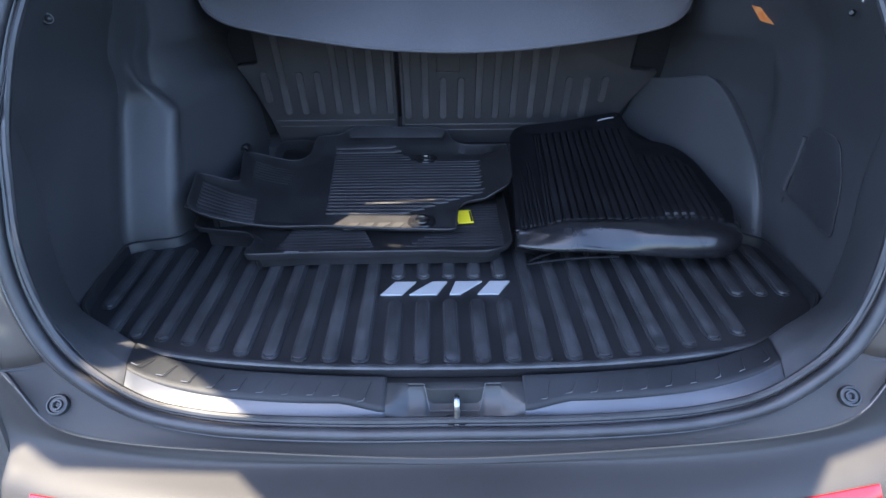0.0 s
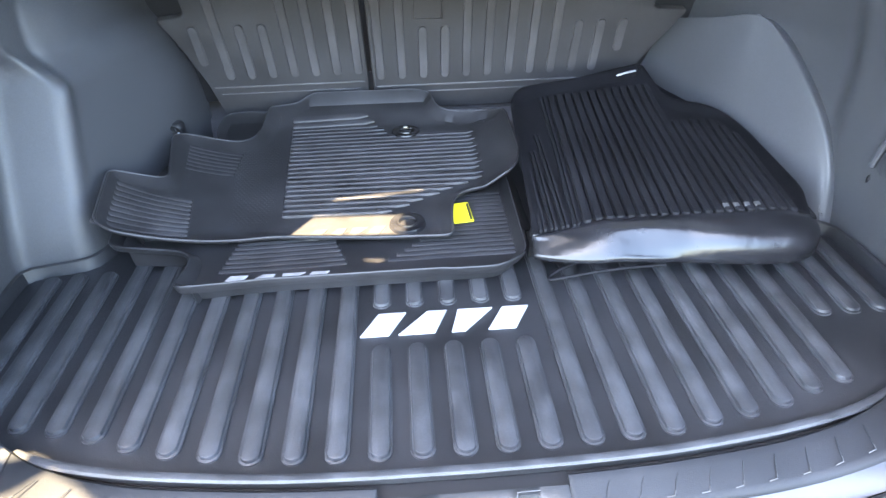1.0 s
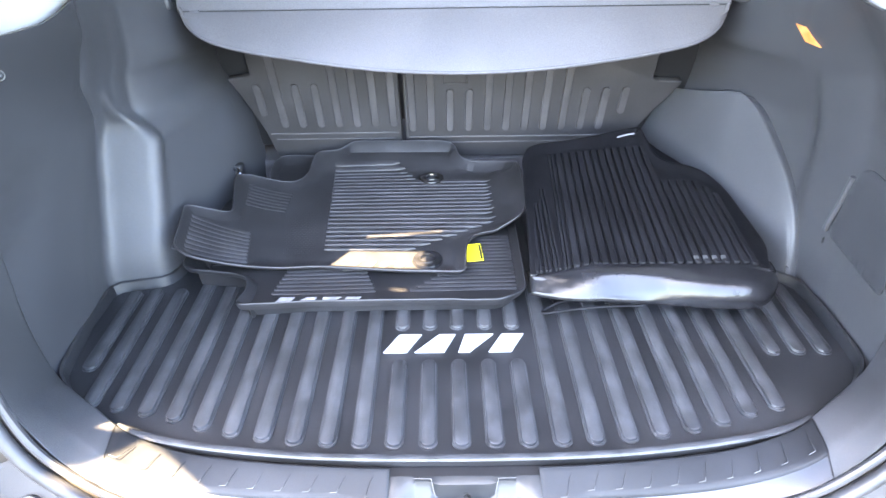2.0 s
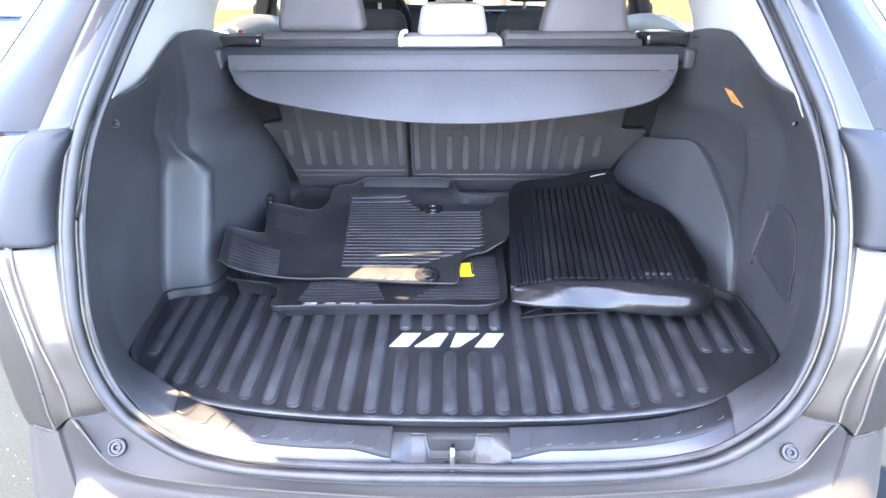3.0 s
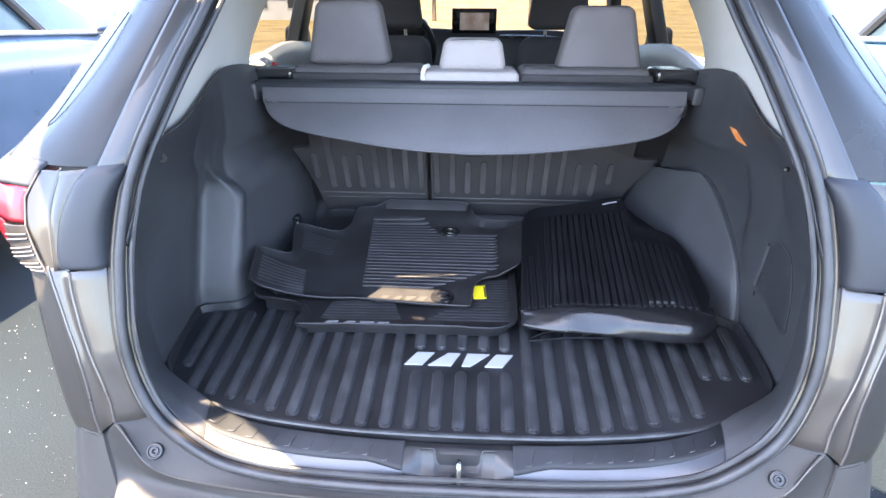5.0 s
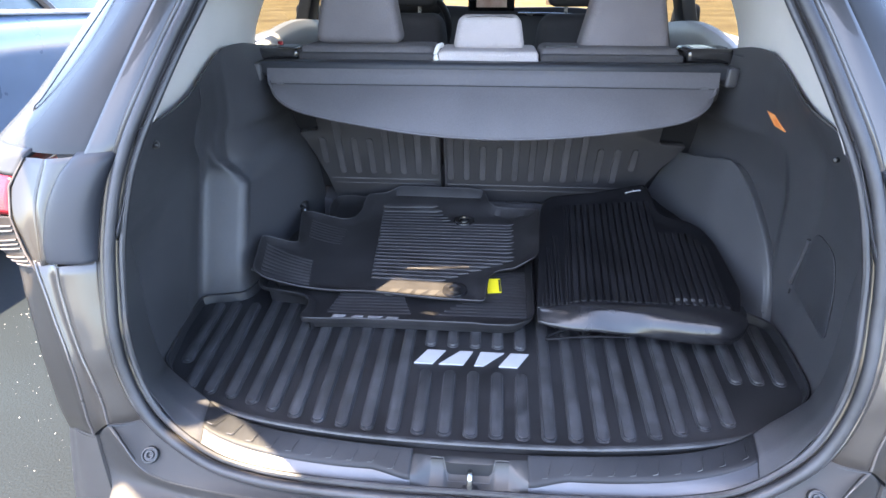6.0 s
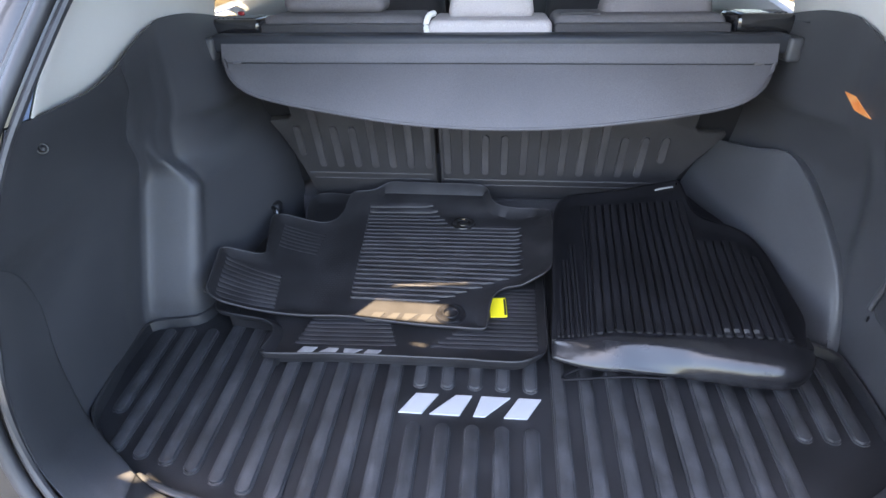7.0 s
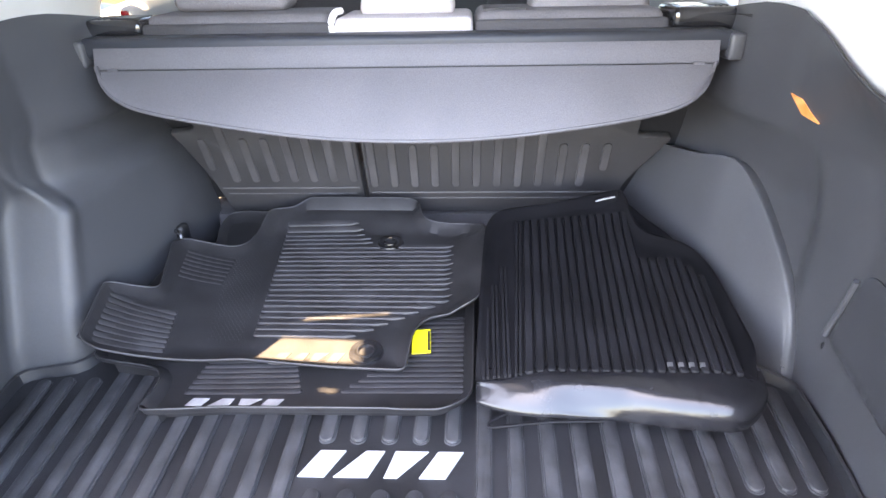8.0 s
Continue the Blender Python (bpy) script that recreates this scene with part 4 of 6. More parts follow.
def bumper_ledge():
    cols = []
    for a, b in zip(TOP_LOW, CREASE_LOW):
        a, b = Vector(a), Vector(b)
        dip = Vector((0, 0.002, -0.002)) * min(1, (a - b).length / 0.03)
        cols.append([a + Vector((0, 0.008, 0.002)), a, a.lerp(b, 0.35) + dip, a.lerp(b, 0.7) + dip, b])
    return cols


def whole_width(cols):
    return mirrored(cols[:0:-1]) + cols


bumper = part("bumper", smooth_loft(whole_width(bumper_face()), 5, 4), CLADDING, suv, "grey rear bumper", solid=0.004, facing=(0, -1, 0.3))
part("loading_ledge", smooth_loft(whole_width(bumper_ledge()), 5, 3), CLADDING, bumper, "grey ledge below the sill", solid=0.004, facing=(0, -0.5, 1))
crease_path = spline([(-x, y, z) for x, y, z in CREASE_LOW[:0:-1]] + CREASE_LOW, 5)
# paler than the bumper, so the crease's highlight sits in its colour
part("bumper_crease", tube([q + Vector((0, 0.0012, -0.0008)) for q in crease_path], 0.0018, 8), PAINT, bumper, "soft raised crease")
CORNER_OUT = [[(0.640, 0.583), (0.662, 0.600), (0.705, 0.66), (0.785, 0.95)], [(0.640, 0.579), (0.668, 0.600), (0.712, 0.66), (0.795, 0.95)], [(0.638, 0.573), (0.675, 0.600), (0.720, 0.66), (0.80, 0.95)], [(0.636, 0.566), (0.682, 0.600), (0.728, 0.66), (0.805, 0.95)],
              [(0.634, 0.560), (0.688, 0.600), (0.735, 0.66), (0.81, 0.95)], [(0.632, 0.553), (0.698, 0.600), (0.745, 0.66), (0.82, 0.95)], [(0.630, 0.55), (0.72, 0.602), (0.77, 0.66), (0.83, 0.95)]]
for sgn in (-1, 1):
    rows = [[(sgn * x, y, z) for x, y, z in [(e[0] - 0.006, e[1] + 0.012, e[2]), (e[0], e[1] - 0.005, e[2])] + [(a, b, e[2]) for a, b in out]] for e, out in zip(CORNER_EDGE, CORNER_OUT)]
    top = [[(x, y + 0.03, z - 0.004) for x, y, z in rows[0]], [(x, y + 0.004, z - 0.0005) for x, y, z in rows[0]]]
    across = [[tuple(q) for q in r[:2]] + [tuple(q) for q in spline(r[1:], 4)[1:]] for r in top + rows]
    part("bumper_corner", loft([list(c) for c in zip(*[spline(c, 3) for c in zip(*across)])]), CORNERCLAD, bumper, "grey corner of the bumper", solid=0.004, facing=(sgn * 0.4, -1, 0.1))
for sgn in (-1, 1):
    plug = part("screw_plug", lathe([(0, 0.001), (0.0025, 0.001), (0.003, 0.003), (0.0045, 0.005), (0.0065, 0.005), (0.0072, 0.0015), (0.0095, 0.0015), (0.0105, 0.0045), (0.0125, 0.004), (0.0137, 0.001), (0.0137, -0.006)], (sgn * 0.508, 0.5575, 0.6965), (-sgn * 0.15, -0.75, 0.65), 24), RECESS, bumper, "round charcoal screw plug")
    part("reflector", smooth_loft([[(sgn * x, y, z) for x, y, z in r] for r in (
        [(0.355, 0.4700, 0.6025), (0.44, 0.4800, 0.6075), (0.525, 0.4920, 0.6135)], [(0.355, 0.461, 0.592), (0.44, 0.471, 0.597), (0.525, 0.483, 0.603)], [(0.355, 0.452, 0.572), (0.44, 0.462, 0.577), (0.525, 0.474, 0.583)])], 4, 4), REFLECTOR, bumper, "dark red reflector strip", solid=0.005, offset=0)
# lower body behind the bumper, so that the ground stays shaded below
part("underbody", box((-0.72, 0.95, 0.22), (0.72, 4.6, 0.62), 0.03), DARK, suv)
part("seat_base", box((-0.62, 1.545, 0.50), (0.62, 1.95, 0.78), 0.03), DARKFABRIC, suv, "dark seat base")
part("cargo_floor", box((-0.66, 0.60, 0.60), (0.66, 1.75, 0.684), 0.004), DARK, suv)

# raised tailgate overhead, out of view; its outline is cut to shape the shade
def gate_z(y):
    return 1.69 + (0.99 - y) * 0.36


# left ear reaches past the car only to shade the bumper corner
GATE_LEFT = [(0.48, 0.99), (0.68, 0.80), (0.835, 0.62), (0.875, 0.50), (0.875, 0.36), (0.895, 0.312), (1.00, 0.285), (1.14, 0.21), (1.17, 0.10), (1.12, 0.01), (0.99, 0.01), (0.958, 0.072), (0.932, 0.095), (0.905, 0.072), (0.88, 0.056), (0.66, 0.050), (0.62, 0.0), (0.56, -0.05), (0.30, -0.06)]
GATE_RIGHT = [(0.48, 0.99), (0.68, 0.80), (0.835, 0.62), (0.875, 0.50), (0.875, 0.36), (0.60, 0.20), (0.30, 0.125), (0.10, 0.056), (0.02, -0.03), (-0.05, -0.06)]
# holes added to the gate so that sun patches fall on mats and sill
SUN_HOLES = [[(-0.592, 0.736), (-0.560, 0.744), (-0.342, 0.732), (-0.343, 0.660), (-0.434, 0.664), (-0.562, 0.676)], [(-0.440, 0.622), (-0.384, 0.614), (-0.404, 0.597), (-0.424, 0.604)], [(-0.473, 0.792), (-0.296, 0.815), (-0.293, 0.801), (-0.46, 0.778)],
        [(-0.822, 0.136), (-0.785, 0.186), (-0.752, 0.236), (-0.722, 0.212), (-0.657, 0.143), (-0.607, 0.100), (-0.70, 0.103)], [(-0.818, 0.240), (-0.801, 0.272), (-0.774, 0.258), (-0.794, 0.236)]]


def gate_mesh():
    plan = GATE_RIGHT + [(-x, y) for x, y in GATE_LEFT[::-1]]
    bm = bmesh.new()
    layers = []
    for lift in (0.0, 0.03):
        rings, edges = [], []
        for pts in (plan, *SUN_HOLES):
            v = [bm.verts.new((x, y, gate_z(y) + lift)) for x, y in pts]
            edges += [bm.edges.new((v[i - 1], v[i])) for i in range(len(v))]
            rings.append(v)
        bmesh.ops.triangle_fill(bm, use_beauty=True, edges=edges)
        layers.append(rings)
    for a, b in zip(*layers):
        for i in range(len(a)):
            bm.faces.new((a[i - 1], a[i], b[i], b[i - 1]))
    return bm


gate = part("tailgate", gate_mesh(), GARNISH, suv, "raised tailgate, unseen, its outline shaped to cast the shade", smooth=False)

# rear seat backs with ribbed plastic panels
def seat_y(z):
    return 1.540 - 0.385 * (z - 0.80)


def seat_point(x, z, out=0.0):
    return Vector((x, seat_y(z) - out * 0.933, z - out * 0.36))


def seat_panel(outline):
    return prism([seat_point(x, z) for x, z in outline], (0, 0.02, 0.008), 0.004, 2)


seat_l = part("seat_back", seat_panel([(-0.452, 0.78), (-0.127, 0.78), (-0.127, 1.205), (-0.466, 1.205), (-0.466, 1.012), (-0.474, 1.004), (-0.522, 0.999), (-0.505, 0.965), (-0.486, 0.915), (-0.468, 0.86)]), SEATPANEL, suv, "ribbed dark plastic seat back")
seat_r = part("seat_back", seat_panel([(-0.117, 0.78), (0.446, 0.78), (0.464, 0.862), (0.486, 0.90), (0.512, 0.935), (0.536, 0.972), (0.537, 0.979), (0.474, 0.983), (0.466, 0.991), (0.466, 1.205), (-0.117, 1.205)]), SEATPANEL, suv, "ribbed dark plastic seat back")


def seat_bar(x, z0, z1, w=0.021, high=0.004):
    pts = rounded([(x - w / 2, z0), (x + w / 2, z0), (x + w / 2, z1), (x - w / 2, z1)], w * 0.5, 4)
    a = [seat_point(px, pz, -0.002) for px, pz in pts]
    b = [seat_point(x + (px - x) * 0.75, pz, high) for px, pz in pts]
    bm = loft([a, b], closed=True)
    top = [v for v in bm.verts][len(a):]
    bm.faces.new(top)
    return bm


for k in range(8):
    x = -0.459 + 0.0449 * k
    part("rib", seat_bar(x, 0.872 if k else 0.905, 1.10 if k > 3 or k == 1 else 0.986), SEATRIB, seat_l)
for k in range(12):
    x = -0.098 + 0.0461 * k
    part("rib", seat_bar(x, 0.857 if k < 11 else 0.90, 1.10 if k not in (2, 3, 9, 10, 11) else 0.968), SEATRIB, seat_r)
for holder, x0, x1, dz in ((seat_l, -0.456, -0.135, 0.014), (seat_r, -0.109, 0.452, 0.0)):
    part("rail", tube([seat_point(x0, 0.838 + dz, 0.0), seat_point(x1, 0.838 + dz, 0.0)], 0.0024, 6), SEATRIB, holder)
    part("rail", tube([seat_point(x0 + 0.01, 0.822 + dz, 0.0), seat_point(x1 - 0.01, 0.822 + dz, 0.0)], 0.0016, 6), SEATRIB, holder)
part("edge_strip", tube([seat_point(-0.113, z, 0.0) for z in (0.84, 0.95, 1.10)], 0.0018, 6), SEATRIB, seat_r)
for x0, x1 in ((-0.62, -0.455), (0.455, 0.62)):
    part("latch_housing", prism([seat_point(x0, 0.80, -0.026), seat_point(x1, 0.80, -0.026), seat_point(x1, 1.20, -0.026), seat_point(x0, 1.20, -0.026)], (0, 0.02, 0.008), 0.003, 1), DARK, suv, "dark latch housing beside the seat back")
part("latch_cover", tube([seat_point(x, z, 0.001) for x, z in ((-0.022, 0.983), (0.035, 0.983), (0.035, 1.06), (-0.022, 1.06))], 0.0022, 6, closed=True), SEATRIB, seat_r)

# padded shoulders of the rear seat
def pad(lo, hi, bevel, seg=4):
    return box(lo, hi, bevel, seg)


def soft_block(bottom, top, y, depth, bevel=0.025, lean=0.0):
    """A padded block: bottom and top are (x0, x1, z)."""
    o = [(bottom[0], y, bottom[2]), (bottom[1], y, bottom[2]), (top[1], y + lean, top[2]), (top[0], y + lean, top[2])]
    return prism(o, (0, depth, 0), bevel, 5)


part("shoulder", pad((-0.47, 1.366, 1.10), (-0.127, 1.52, 1.239), 0.018), SHOULDER, seat_l, "grey fabric seat shoulder")
part("shoulder_back", pad((-0.47, 1.343, 1.10), (-0.127, 1.364, 1.226), 0.006), DARKFABRIC, seat_l, "black seat back edge")
part("centre_shoulder", pad((-0.122, 1.345, 1.10), (0.122, 1.52, 1.232), 0.012), PALEFABRIC, seat_r, "pale fabric seat centre")
part("shoulder", pad((0.126, 1.366, 1.10), (0.455, 1.52, 1.239), 0.018), SHOULDER, seat_r, "grey fabric seat shoulder")
part("shoulder_back", pad((0.126, 1.343, 1.10), (0.455, 1.364, 1.226), 0.006), DARKFABRIC, seat_r, "black seat back edge")
part("belt_slot", tube(spline([(0.14, 1.385, 1.238), (0.18, 1.383, 1.240), (0.215, 1.385, 1.238)], 4), 0.004, 8, flat=0.6), CHROME, seat_r, "bright slot edge")


def seamed_headrest(bottom, top, y, depth, bevel, cloth, holder, label):
    """A padded headrest with a sewn seam round its back."""
    rest = part("headrest", soft_block(bottom, top, y, depth, bevel, 0.0), cloth, holder, label)
    crown = [(top[0] + bevel, y + 0.004, top[2] - 0.004), ((top[0] + top[1]) / 2, y + 0.002, top[2] - 0.001), (top[1] - bevel, y + 0.004, top[2] - 0.004)]
    part("sewn_seam", tube(spline(crown, 5), 0.0008, 6), DARKFABRIC, rest)


seamed_headrest((-0.445, -0.220, 1.238), (-0.412, -0.248, 1.40), 1.43, 0.10, 0.022, FABRIC, seat_l, "grey fabric headrest")
seamed_headrest((-0.090, 0.092, 1.226), (-0.074, 0.077, 1.307), 1.42, 0.09, 0.018, PALEFABRIC, seat_r, "low pale grey fabric headrest")
seamed_headrest((0.223, 0.452, 1.222), (0.262, 0.413, 1.388), 1.43, 0.10, 0.022, FABRIC, seat_r, "grey fabric headrest")
part("belt_guide", tube(spline([(-0.122, 1.348, 1.205), (-0.124, 1.345, 1.225), (-0.119, 1.36, 1.24), (-0.112, 1.38, 1.242)], 4), 0.006, 8), PALE, seat_l, "pale belt loop")
# latches and buckles at the seat's outer ends
for sgn in (-1, 1):
    b = part("seat_latch", box((min(sgn * 0.458, sgn * 0.565), 1.335, 1.205), (max(sgn * 0.458, sgn * 0.565), 1.44, 1.242 if sgn > 0 else 1.236), 0.010, 3), GLOSSBLACK, suv, "gloss black seat latch")
    top_z = 1.2425 if sgn > 0 else 1.2365
    part("latch_window", box((min(sgn * 0.472, sgn * 0.518), 1.350, top_z - 0.002), (max(sgn * 0.472, sgn * 0.518), 1.415, top_z + 0.0015), 0.0015, 1), SKYRIM if sgn > 0 else DARK, b)
    for k in range(3):
        part("ridge", box((min(sgn * (0.527 + 0.010 * k), sgn * (0.532 + 0.010 * k)), 1.352, top_z - 0.002), (max(sgn * (0.527 + 0.010 * k), sgn * (0.532 + 0.010 * k)), 1.41, top_z + 0.0018), 0.0012, 1), TRIM, b)
part("latch_flag", box((-0.542, 1.43, 1.232), (-0.528, 1.438, 1.244), 0.002), REFLECTOR, suv, "small red latch flag")
for sgn in (-1, 1):
    part("shelf_side", smooth_loft([[(sgn * x, y, z) for x, y, z in r] for r in (
        [(0.56, 1.28, 1.235), (0.56, 1.40, 1.225), (0.565, 1.55, 1.20)], [(0.60, 1.30, 1.24), (0.61, 1.42, 1.232), (0.63, 1.58, 1.21)])], 4, 4), TRIM, suv, "charcoal side shelf", solid=0.004)

# doors, window frames and inner sills
for sgn in (-1, 1):
    part("door_trim", smooth_loft([[(sgn * x, y, z) for x, y, z in r] for r in (
        [(0.660, 1.52, 1.222), (0.680, 1.75, 1.248), (0.695, 2.0, 1.262), (0.70, 2.3, 1.248), (0.70, 2.9, 1.19)], [(0.632, 1.52, 1.210), (0.645, 1.75, 1.236), (0.655, 2.0, 1.248), (0.66, 2.3, 1.232), (0.66, 2.9, 1.17)],
        [(0.63, 1.52, 1.12), (0.64, 1.75, 1.12), (0.645, 2.0, 1.12), (0.645, 2.3, 1.11), (0.645, 2.9, 1.08)], [(0.68, 1.52, 0.6), (0.69, 1.75, 0.6), (0.69, 2.0, 0.6), (0.69, 2.3, 0.6), (0.69, 2.9, 0.6)])], 4, 3), DOORTRIM, suv, "pale grey door trim", solid=0.006)
    part("door_skin", smooth_loft([[(sgn * x, y, z) for x, y, z in r] for r in (
        [(0.80, 1.5, 1.20), (0.82, 2.2, 1.19), (0.80, 3.2, 1.15)], [(0.90, 1.5, 0.95), (0.915, 2.2, 0.95), (0.90, 3.2, 0.95)], [(0.89, 1.5, 0.35), (0.90, 2.2, 0.35), (0.89, 3.2, 0.35)])], 4, 4), PAINT, suv, solid=0.006)
    part("door_ledge", loft([[(sgn * 0.660, 1.5, 1.221), (sgn * 0.680, 1.75, 1.249), (sgn * 0.695, 2.0, 1.263), (sgn * 0.70, 2.3, 1.249), (sgn * 0.70, 3.2, 1.165)], [(sgn * 0.805, 1.5, 1.203), (sgn * 0.81, 1.75, 1.21), (sgn * 0.82, 2.0, 1.21), (sgn * 0.825, 2.3, 1.205), (sgn * 0.805, 3.2, 1.152)]]), DOORTRIM, suv, solid=0.004)
    part("middle_pillar", prism([(sgn * 0.70, 2.14, 1.18), (sgn * 0.71, 2.30, 1.18), (sgn * 0.575, 2.31, 1.65), (sgn * 0.565, 2.18, 1.65)], (sgn * 0.05, 0, 0), 0.01), DARK, suv, "dark middle pillar")
    part("front_pillar", prism([(sgn * 0.72, 3.10, 1.16), (sgn * 0.72, 3.22, 1.16), (sgn * 0.54, 2.62, 1.66), (sgn * 0.55, 2.52, 1.66)], (sgn * 0.05, 0, 0), 0.01), DARK, suv)
    part("window_frame", tube([(sgn * 0.668, 1.56, 1.24), (sgn * 0.662, 1.66, 1.335), (sgn * 0.65, 1.75, 1.41), (sgn * 0.60, 1.86, 1.56)], 0.008, 8), DARK, suv)
    pane = part("window_pane", loft([[(sgn * 0.745, 1.55, 1.20), (sgn * 0.76, 2.3, 1.19), (sgn * 0.76, 3.1, 1.16)], [(sgn * 0.60, 1.85, 1.62), (sgn * 0.60, 2.3, 1.66), (sgn * 0.59, 2.6, 1.66)]]), TINTGLASS, suv, "tinted side window", smooth=False)
    part("mirror", soft_block((min(sgn * 0.87, sgn * 1.0), max(sgn * 0.87, sgn * 1.0), 1.17), (min(sgn * 0.88, sgn * 0.99), max(sgn * 0.88, sgn * 0.99), 1.29), 2.95, 0.1, 0.03), DARK, suv, "dark wing mirror")
part("windscreen", loft([[(-0.72, 3.22, 1.16), (0.0, 3.38, 1.16), (0.72, 3.22, 1.16)], [(-0.55, 2.62, 1.66), (0.0, 2.72, 1.68), (0.55, 2.62, 1.66)]]), CLEARGLASS, suv, "clear windscreen", smooth=False)

# front seats, wheel, dashboard and screen
for sgn in (-1, 1):
    seat = part("front_seat", soft_block((sgn * 0.36 - 0.25, sgn * 0.36 + 0.25, 0.62), (sgn * 0.36 - 0.17, sgn * 0.36 + 0.17, 1.27), 2.25, 0.13, 0.05, 0.06), DARKFABRIC, suv, "dark fabric front seat")
    part("headrest", soft_block((sgn * 0.34 - 0.125, sgn * 0.34 + 0.125, 1.295), (sgn * 0.34 - 0.10, sgn * 0.34 + 0.10, 1.50), 2.33, 0.11, 0.035, 0.0), DARKFABRIC, seat, "dark fabric headrest")
    for dx in (-0.05, 0.05):
        part("post", tube([(sgn * 0.34 + dx, 2.385, 1.26), (sgn * 0.34 + dx, 2.385, 1.31)], 0.007, 8), CHROME, seat)
part("dashboard", smooth_loft([[(-0.72, 3.2, 1.18), (-0.4, 3.28, 1.21), (0, 3.30, 1.21), (0.4, 3.28, 1.20), (0.72, 3.2, 1.17)], [(-0.72, 3.0, 1.23), (-0.4, 2.98, 1.275), (0, 2.99, 1.265), (0.4, 2.98, 1.265), (0.72, 3.0, 1.225)], [(-0.72, 2.93, 1.19), (-0.4, 2.86, 1.22), (0, 2.90, 1.21), (0.4, 2.88, 1.21), (0.72, 2.93, 1.18)], [(-0.72, 2.92, 0.7), (-0.4, 2.88, 0.7), (0, 2.8, 0.7), (0.4, 2.88, 0.7), (0.72, 2.92, 0.7)]], 4, 5), GARNISH, suv, "dark dashboard", solid=0.006)
part("dash_strip", tube(spline([(0.12, 2.872, 1.246), (0.35, 2.862, 1.243), (0.62, 2.89, 1.222)], 5), 0.008, 8), CHROME, suv, "bright dashboard strip")
display = part("display", box((-0.118, 2.88, 1.258), (0.103, 2.905, 1.374), 0.006, 3), GLOSSBLACK, suv, "black framed display")
part("screen", box((-0.078, 2.877, 1.274), (0.066, 2.8805, 1.354), 0.001, 1), SCREEN, display, "dull screen with a reddish reflection painted on")
wheel = part("steering_wheel", tube([(-0.38 + 0.185 * math.cos(a), 2.68 - 0.07 * math.sin(a), 1.20 + 0.172 * math.sin(a)) for a in [2 * math.pi * k / 36 for k in range(36)]], 0.015, 10, closed=True, up=(0, -1, 0.4)), DARK, suv, "black steering wheel")
part("spoke", box((-0.55, 2.675, 1.185), (-0.21, 2.70, 1.22), 0.01), GLOSSBLACK, wheel)
part("instrument_hood", box((-0.52, 2.82, 1.24), (-0.24, 2.97, 1.325), 0.03, 4), DARK, suv, "dark instrument hood")

# wheels
for x, y in ((-0.80, 1.25), (0.80, 1.25), (-0.80, 3.95), (0.80, 3.95)):
    s = 1 if x > 0 else -1
    w = part("wheel", lathe([(0.20, -0.09), (0.32, -0.10), (0.355, -0.07), (0.355, 0.07), (0.32, 0.10), (0.20, 0.09)], (x, y, 0.355), (s, 0, 0), 36), TYRE, suv, "black tyre")
    part("rim", lathe([(0, 0.05), (0.05, 0.06), (0.08, 0.04), (0.19, 0.06), (0.215, 0.09), (0.215, -0.08)], (x, y, 0.355), (s, 0, 0), 24), CHROME, w)
part("bonnet", smooth_loft([[(-0.80, 3.25, 1.10), (0, 3.40, 1.14), (0.80, 3.25, 1.10)], [(-0.80, 4.2, 1.02), (0, 4.3, 1.07), (0.80, 4.2, 1.02)], [(-0.74, 4.85, 0.80), (0, 5.0, 0.86), (0.74, 4.85, 0.80)], [(-0.74, 4.9, 0.3), (0, 5.05, 0.3), (0.74, 4.9, 0.3)]], 4, 4), PAINT, suv, solid=0.006)
for sgn in (-1, 1):
    part("front_wing", loft([[(sgn * 0.80, 3.2, 1.12), (sgn * 0.80, 4.2, 1.02), (sgn * 0.74, 4.86, 0.80)], [(sgn * 0.90, 3.2, 0.9), (sgn * 0.90, 4.2, 0.85), (sgn * 0.78, 4.88, 0.7)], [(sgn * 0.89, 3.2, 0.62), (sgn * 0.89, 4.2, 0.62), (sgn * 0.78, 4.88, 0.5)]]), PAINT, suv, solid=0.006)

# ---- cargo cover ----
cover = thing("cargo_cover", (0, 1.32, 1.19), "grey vinyl retractable cargo cover, rolled in behind the seats", "cargo cover")
part("cassette", box((-0.545, 1.285, 1.178), (0.545, 1.338, 1.212), 0.010, 4), GARNISH, cover, "black roller housing")
for sgn in (-1, 1):
    part("end_cap", box((min(sgn * 0.535, sgn * 0.56), 1.275, 1.165), (max(sgn * 0.535, sgn * 0.56), 1.335, 1.208), 0.006, 3), TRIM, cover)
EDGE = [(-0.512, 1.266, 1.170), (-0.492, 1.240, 1.140), (-0.455, 1.220, 1.118), (-0.40, 1.211, 1.103), (-0.30, 1.204, 1.086), (-0.15, 1.200, 1.066), (0, 1.199, 1.058)]
SAG = [0.006, 0.011, 0.011, 0.010, 0.008, 0.004]
EDGE_FAR = [(-x, y, z - d) for (x, y, z), d in zip(EDGE[:-1], SAG)]
edge = spline(EDGE + EDGE_FAR[::-1], 5)
TOPX = [-0.522, -0.518, -0.50, -0.45, -0.34, -0.16, 0]
top = spline([(x, 1.288, 1.196) for x in TOPX] + [(-x, 1.288, 1.196) for x in TOPX[-2::-1]], 5)
seam = spline([(x * 0.995, 1.273, 1.164) for x in TOPX] + [(-x * 0.995, 1.273, 1.164) for x in TOPX[-2::-1]], 5)
lower = [s.lerp(e, 0.5) + Vector((0, -0.006, 0.004)) for s, e in zip(seam, edge)]
